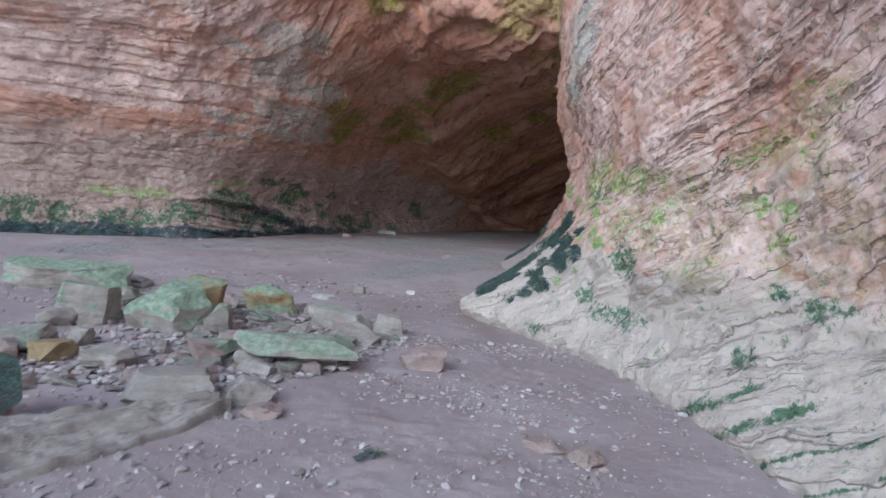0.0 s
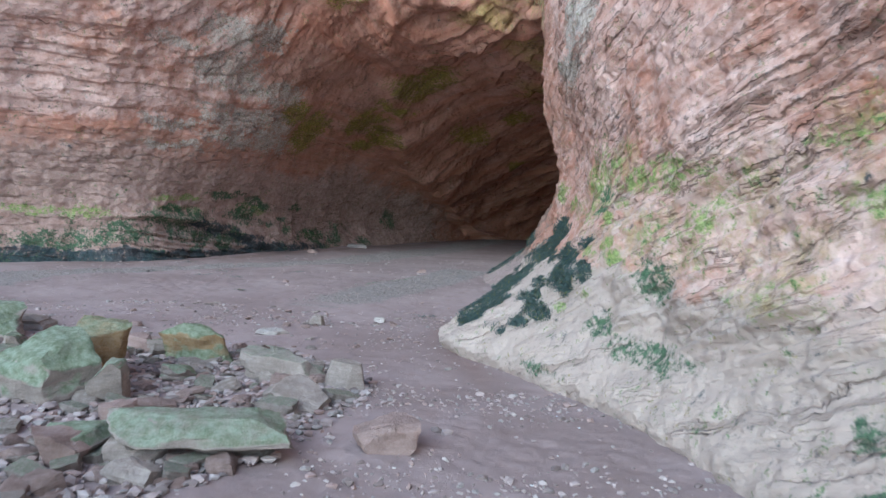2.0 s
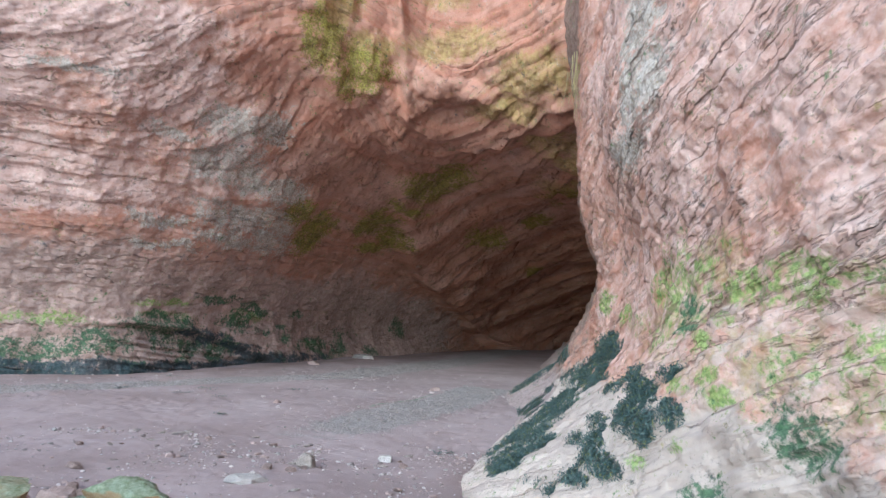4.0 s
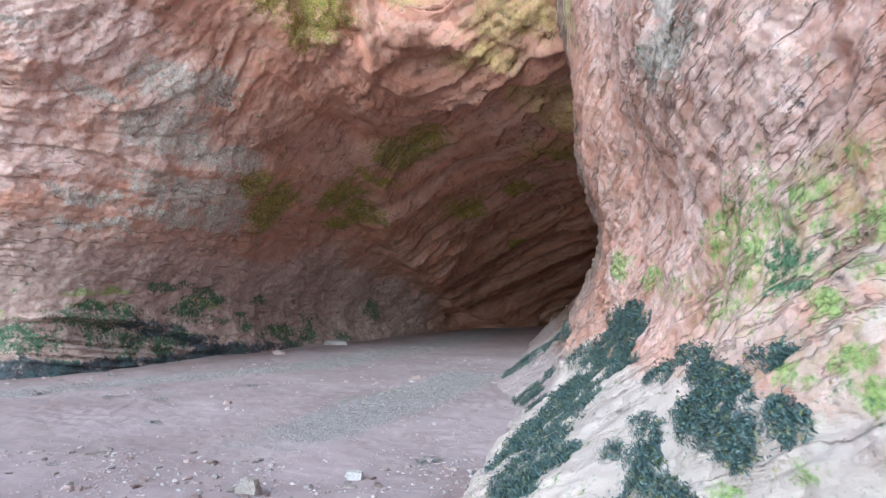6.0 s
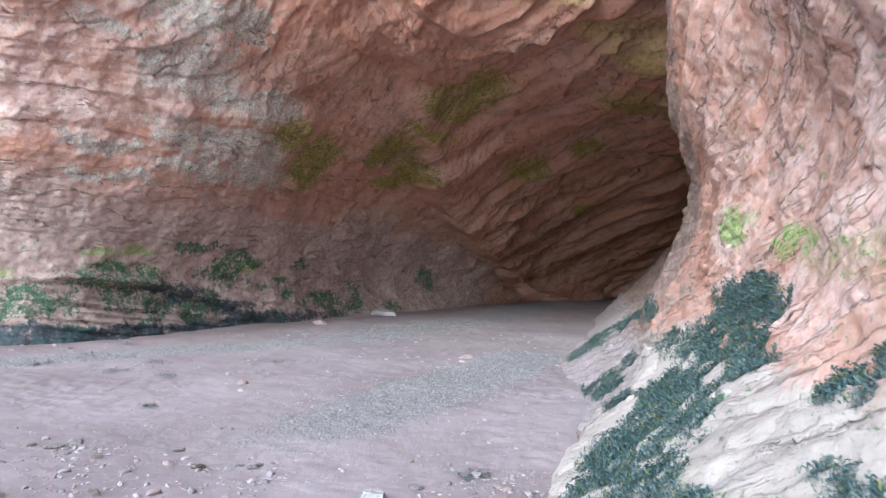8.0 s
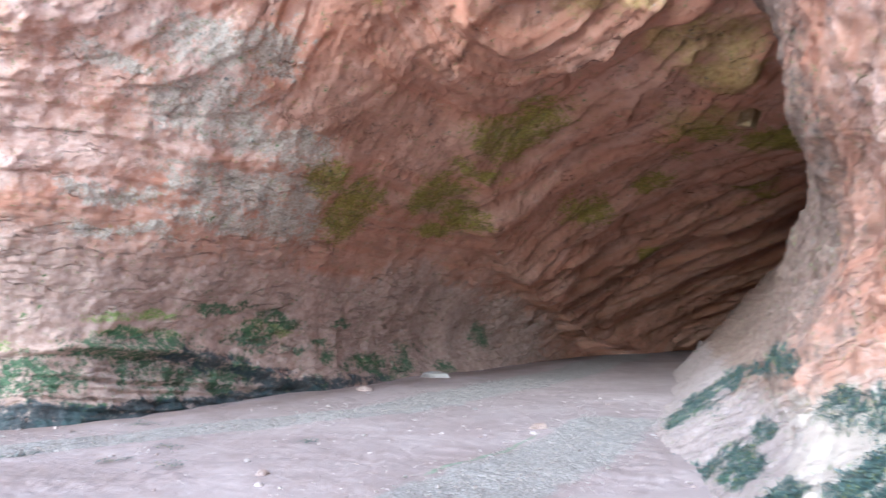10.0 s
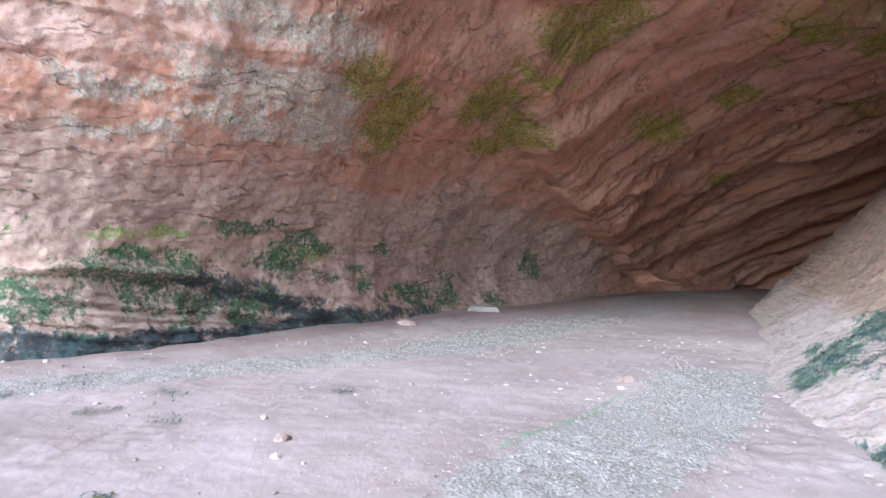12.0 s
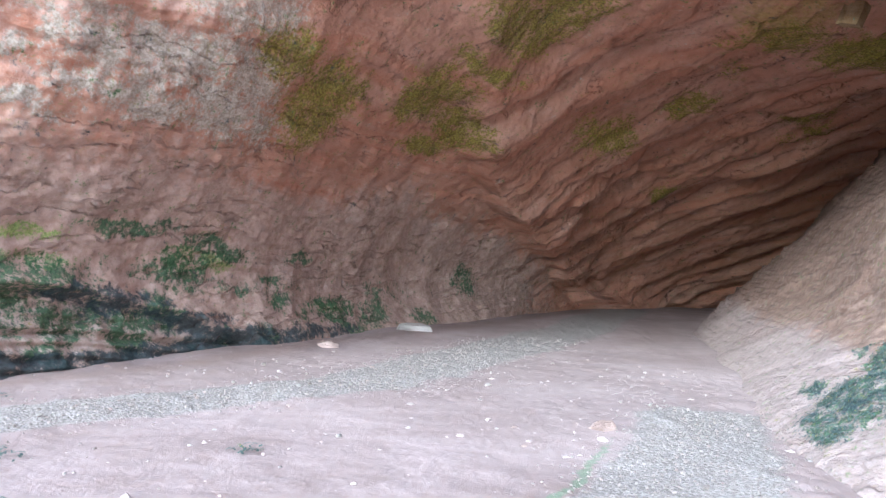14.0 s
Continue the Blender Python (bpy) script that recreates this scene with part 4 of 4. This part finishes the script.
def build_rubble():
    """Small angular stones between the boulders, each a thing, from a few shared shapes."""
    rng = random.Random(5)
    kinds = [rock_mesh("stone", (rng.uniform(0.8, 1.2), rng.uniform(0.6, 0.9), rng.uniform(0.18, 0.4)), 200 + i, mat, 0, 7, g)
             for i, (mat, g) in enumerate(((GREY_STONE, 0.1), (GREY_STONE, 0.5), (PINK_STONE, 0.0), (GREY_STONE, 0.0), (PINK_STONE, 0.1), (GREY_STONE, 0.2)))]
    labels = ("small grey angular stone in the rubble", "small greenish stone in the rubble", "small pink sandstone piece in the rubble",
              "small grey angular stone in the rubble", "small pink sandstone piece in the rubble", "small grey angular stone in the rubble")
    for _ in range(290):
        y = rng.uniform(5.2, 10.6)
        right = np.interp(y, (5.2, 6.5, 8, 9, 10.6), (-1.9, -0.9, -0.55, -0.5, -1.6))
        x = right - abs(rng.gauss(0, 1.6))
        s = rng.choice((0.09, 0.12, 0.15, 0.18, 0.22, 0.28)) * rng.uniform(0.7, 1.15)
        i = rng.randrange(6)
        ob = new("stone", kinds[i])
        ob.matrix_world = pose(x, y, floor_at(x, y) - 0.03 * s, rng.uniform(-14, 14), rng.uniform(-14, 14), rng.uniform(0, 360)) @ Matrix.Scale(s, 4)
        tagged(ob, labels[i], "stone", "rubble stones")
    for _ in range(46):
        x, y, s = rng.uniform(-4.2, -0.2), rng.uniform(10.2, 14.2), rng.uniform(0.05, 0.15)
        i = rng.choice((2, 3, 4, 5))
        ob = new("stone", kinds[i])
        ob.matrix_world = pose(x, y, floor_at(x, y) - 0.04 * s, rng.uniform(-8, 8), rng.uniform(-8, 8), rng.uniform(0, 360)) @ Matrix.Scale(s, 4)
        tagged(ob, labels[i].replace("in the rubble", "on the open sand"), "stone", "loose stones on the sand")


build_rubble()


def scatter(name, label, category, mat, pieces, base):
    """Many small pieces joined into one object: each piece is place, size (3), turn; base gives unit points and faces."""
    points, faces = base
    verts, polys = [], []
    for (x, y, z), size, turn in pieces:
        c, s = math.cos(turn), math.sin(turn)
        q = points * np.array(size)
        verts.append(np.stack([x + q[:, 0] * c - q[:, 1] * s, y + q[:, 0] * s + q[:, 1] * c, z + q[:, 2]], 1))
    n = len(points)
    mesh = bpy.data.meshes.new(name)
    polys = [tuple(int(v) + n * i for v in f) for i in range(len(pieces)) for f in faces]
    mesh.from_pydata(np.concatenate(verts).tolist(), [], polys)
    mesh.materials.append(mat)
    return tagged(new(name, mesh), label, category, kind="stuff")


def pebble_base(seed):
    rng = np.random.default_rng(seed)
    bm = bmesh.new()
    bmesh.ops.create_icosphere(bm, subdivisions=1, radius=0.5)
    pts = np.array([v.co[:] for v in bm.verts]) * (1 + 0.35 * rng.uniform(-1, 1, (len(bm.verts), 1)))
    faces = [[v.index for v in f.verts] for f in bm.faces]
    bm.free()
    return pts, faces


def pebble_material(name, colours, rough=0.8):
    k = Net(name)
    island = k.n.new("ShaderNodeNewGeometry").outputs["Random Per Island"]
    ramp = k.n.new("ShaderNodeValToRGB")
    ramp.color_ramp.interpolation = "CONSTANT"
    while len(ramp.color_ramp.elements) < len(colours):
        ramp.color_ramp.elements.new(0.5)
    for i, (e, c) in enumerate(zip(ramp.color_ramp.elements, colours)):
        e.position, e.color = i / len(colours), (*c, 1)
    k.l.new(island, ramp.inputs[0])
    c = k.mix(k.math("MULTIPLY", k.noise(60.0, 4), 0.4), ramp.outputs[0], (0.3, 0.25, 0.23))
    return k.end(c, rough, None, 0.3)


def build_pebbles():
    rng = random.Random(9)
    mixed = pebble_material("pebbles", ((0.36, 0.31, 0.3), (0.24, 0.21, 0.2), (0.46, 0.42, 0.4), (0.32, 0.24, 0.22), (0.3, 0.285, 0.27), (0.42, 0.36, 0.345), (0.2, 0.165, 0.155)))
    dull = pebble_material("grey_gravel", ((0.24, 0.215, 0.2), (0.17, 0.155, 0.145), (0.3, 0.275, 0.26), (0.25, 0.2, 0.185), (0.21, 0.2, 0.185), (0.27, 0.24, 0.225)))
    white = pebble_material("shell_bits", ((0.75, 0.73, 0.7), (0.62, 0.64, 0.68), (0.7, 0.6, 0.56)), 0.5)
    pebbles = []
    while len(pebbles) < 15000:
        y = rng.uniform(1.6, 24)
        x = rng.uniform(-8, 2.2) if y > 9 else rng.uniform(-4.5, 3.0)
        clump = noise.noise((x * 0.9, y * 0.9, 0)) + 0.5 * noise.noise((x * 3.1, y * 3.1, 4))
        near = 1.0 if y < 14.0 else 0.10
        if rng.random() > near * max(0.06, min(1.0, 0.35 + 1.3 * clump)):
            continue
        s = min(0.11, 0.008 + rng.expovariate(1 / 0.015))
        pebbles.append(((x, y, floor_at_fast(x, y) + 0.12 * s), (s, s * rng.uniform(0.6, 1), s * rng.uniform(0.35, 0.7)), rng.uniform(0, 6.28)))
    scatter("pebbles", "scattered grey and pink pebbles on the sand", "pebbles", mixed, pebbles, pebble_base(1))
    gravel = []
    while len(gravel) < 10000:
        y = rng.uniform(14.5, 27)
        if rng.random() < 0.5:
            x = float(np.interp(y, (13, 16.5, 18, 20, 24.7, 36), (-2.4, -0.4, 0.35, 1.15, 2.3, 4.0))) + rng.gauss(0, 0.45)
        else:
            x = float(np.interp(y, (16, 19.4, 21.2, 28.7, 36), (-7.5, -4.2, -2.3, 1.0, 3.6))) + rng.gauss(0, 0.5)
        if not -9.5 < x < 4.5 or (y > 20.6 and x > 1.0):
            continue
        s = min(0.06, 0.010 + rng.expovariate(1 / 0.007))
        gravel.append(((x, y, floor_at_fast(x, y) + 0.03 + 0.15 * s), (s, s * rng.uniform(0.6, 1), s * rng.uniform(0.4, 0.8)), rng.uniform(0, 6.28)))
    scatter("gravel", "grey gravel lying in low banks on the sand", "gravel", dull, gravel, pebble_base(3))
    chips = []
    for _ in range(2600):
        y = rng.uniform(5.3, 10.6)
        x = float(np.interp(y, (5.2, 6.5, 8, 9, 10.6), (-1.7, -0.8, -0.4, -0.3, -1.4))) - abs(rng.gauss(0, 1.7))
        s = rng.uniform(0.03, 0.11)
        chips.append(((x, y, floor_at_fast(x, y) + 0.2 * s), (s, s * rng.uniform(0.5, 0.9), s * rng.uniform(0.35, 0.6)), rng.uniform(0, 6.28)))
    scatter("rubble_chips", "small broken pink and grey sandstone chips in the rubble", "stone chips", mixed, chips, pebble_base(4))
    bits = []
    for _ in range(320):
        y = rng.uniform(2.0, 14.5)
        x = rng.uniform(-4.0, 2.0)
        s = rng.uniform(0.008, 0.028) * rng.choice((1, 1, 1, 1.6))
        bits.append(((x, y, floor_at_fast(x, y) + 0.2 * s), (s, s * 0.7, s * 0.4), rng.uniform(0, 6.28)))
    scatter("shell_fragments", "small white shell and quartz fragments on the sand", "shells", white, bits, pebble_base(2))


GRID_X, GRID_Y = np.linspace(-10, 5, 301), np.linspace(0, 40, 801)
gx, gy = np.meshgrid(GRID_X, GRID_Y)
GRID_Z = ground_height(gx.reshape(-1), gy.reshape(-1)).reshape(gx.shape)


def floor_at_fast(x, y):
    return float(GRID_Z[int(round(y / 0.05)), int(round((x + 10) / 0.05))])


build_pebbles()


# ---- seaweed ----
def weed_material():
    k = Net("bladder_wrack")
    island = k.n.new("ShaderNodeNewGeometry").outputs["Random Per Island"]
    c = k.mix(island, (0.022, 0.05, 0.05), (0.10, 0.155, 0.14))
    c = k.mix(k.step(island, 0.90, 0.94), c, (0.17, 0.18, 0.05))
    return k.end(c, k.step(island, 0, 1, 0.35, 0.6), None, 0.5)


WEED_MAT = weed_material()


def build_seaweed():
    """Short wet blades lying down the slope of the buttress foot, patch by patch."""
    wall = bpy.data.objects["wall_buttress"]
    n = len(wall.data.vertices)
    co = np.empty(n * 3, np.float32)
    wall.data.vertices.foreach_get("co", co)
    co = co.reshape(-1, 3).astype(float)
    no = np.empty(n * 3, np.float32)
    wall.data.vertex_normals.foreach_get("vector", no)
    no = no.reshape(-1, 3).astype(float)
    no[no[:, 0] > 0] *= -1
    keep = (co[:, 1] > 8.5) & (co[:, 1] < 20.5) & (co[:, 2] < 1.6) & (co[:, 2] > -0.25)
    co, no = co[keep], no[keep]
    cover = weed_cover(co)
    owner = np.argmin([np.linalg.norm((co - np.array(w[:3])) / np.array((w[3] + 0.12, w[3] + 0.12, w[4])), axis=1) for w in WEED], axis=0)
    rng = np.random.default_rng(77)
    for i in range(len(WEED)):
        pick = np.nonzero((owner == i) & (cover > 0.5))[0]
        if len(pick) < 12:
            continue
        pick = rng.choice(pick, min(5200, 4 * len(pick)) if WEED[i][1] < 14.5 else min(2500, 2 * len(pick)))
        m = len(pick)
        nrm = no[pick]
        down = np.array((-0.5, -0.45, -0.75)) + 0.55 * rng.normal(size=(m, 3))
        down -= nrm * (down * nrm).sum(1, keepdims=True)
        down /= np.linalg.norm(down, axis=1, keepdims=True)
        side = np.cross(nrm, down)
        long, wide = rng.uniform(0.018, 0.05, (m, 1)), rng.uniform(0.002, 0.006, (m, 1))
        root = co[pick] + 0.022 * rng.normal(size=(m, 3)) * (1, 1, 0.6)
        rise = rng.uniform(0.003, 0.02 if WEED[i][1] < 14.5 else 0.01, (m, 1))
        a = root + nrm * rise * 0.4
        b = root + down * long * 0.5 + nrm * rise * 1.6
        c = root + down * long + nrm * rise * 0.5
        v = np.stack([a - side * wide * 0.5, a + side * wide * 0.5, b + side * wide + nrm * 0.004, b - side * wide, c + side * wide * 0.6, c - side * wide * 0.6 + nrm * 0.004], 1)
        faces = [f for j in range(m) for f in ((6 * j, 6 * j + 1, 6 * j + 2, 6 * j + 3), (6 * j + 3, 6 * j + 2, 6 * j + 4, 6 * j + 5))]
        mesh = bpy.data.meshes.new("seaweed")
        mesh.from_pydata(v.reshape(-1, 3).tolist(), [], faces)
        mesh.materials.append(WEED_MAT)
        tagged(new("seaweed", mesh), "dark blue-green seaweed clinging to the pale rock foot", "seaweed", "seaweed on the rock foot", "stuff")


build_seaweed()


def build_scraps():
    """Small dark tufts of torn seaweed lying on the sand."""
    rng = np.random.default_rng(31)
    spots = [(0.19, 13.7, 0.12), (-3.68, 16.97, 0.14), (-4.15, 17.9, 0.16), (-4.37, 17.1, 0.12), (-5.4, 19.6, 0.16), (-4.9, 18.3, 0.1), (-5.6, 17.4, 0.12),
             (-3.2, 15.4, 0.08), (0.55, 3.6, 0.09), (-0.35, 4.3, 0.07), (-2.6, 18.3, 0.1)]
    for x0, y0, r in spots:
        n = 30
        a, rad = rng.uniform(0, 6.28, n), r * np.sqrt(rng.uniform(0, 1, n))
        lean = rng.uniform(-0.8, 0.8)
        cx = x0 + 1.3 * rad * np.cos(a)
        cy = y0 + 1.1 * rad * np.sin(a) + lean * (cx - x0)
        z = ground_height(cx, cy) + 0.012 + rng.uniform(0, 0.02, n)
        t = rng.uniform(0, 6.28, n)
        d = np.stack([np.cos(t), np.sin(t), 0 * t], 1) * rng.uniform(0.02, 0.05, (n, 1))
        w = np.stack([-np.sin(t), np.cos(t), 0 * t], 1) * rng.uniform(0.004, 0.009, (n, 1))
        c = np.stack([cx, cy, z], 1)
        up = np.array((0, 0, 0.008))
        v = np.stack([c - d - w, c - d + w, c + w + up, c - w + up, c + d + w, c + d - w], 1)
        faces = [f for j in range(n) for f in ((6 * j, 6 * j + 1, 6 * j + 2, 6 * j + 3), (6 * j + 3, 6 * j + 2, 6 * j + 4, 6 * j + 5))]
        mesh = bpy.data.meshes.new("seaweed_scrap")
        mesh.from_pydata(v.reshape(-1, 3).tolist(), [], faces)
        mesh.materials.append(WEED_MAT)
        tagged(new("seaweed_scrap", mesh), "dark torn scrap of seaweed lying on the sand", "seaweed", "seaweed scraps on the sand", "stuff")


build_scraps()


def build_roots():
    """A tuft of dry pale roots hanging where the brow meets the buttress."""
    rng = random.Random(3)
    bm = bmesh.new()
    for _ in range(22):
        x, y, z = 2.12 + rng.uniform(-0.12, 0.12), 15.85 + rng.uniform(-0.25, 0.25), 5.85 + rng.uniform(-0.15, 0.2)
        dx, dy, long = rng.uniform(-0.12, 0.02), rng.uniform(-0.35, 0.05), rng.uniform(0.4, 0.95)
        rings = []
        for i in range(6):
            t = i / 5
            c = Vector((x + dx * t * t, y + dy * t * t, z - long * t))
            r = 0.009 * (1 - 0.7 * t)
            rings.append([bm.verts.new(c + Vector((r * math.cos(a), r * math.sin(a), 0))) for a in (0.0, 2.1, 4.2)])
        for lo, hi in zip(rings, rings[1:]):
            for j in range(3):
                bm.faces.new((lo[j], lo[(j + 1) % 3], hi[(j + 1) % 3], hi[j]))
    mesh = bpy.data.meshes.new("hanging_roots")
    bm.to_mesh(mesh)
    bm.free()
    k = Net("dry_roots")
    mesh.materials.append(k.end(k.mix(k.noise(20.0), (0.30, 0.25, 0.10), (0.52, 0.47, 0.28)), 0.85))
    tagged(new("hanging_roots", mesh), "tuft of dry pale roots hanging from the rock brow", "roots", kind="stuff")


build_roots()
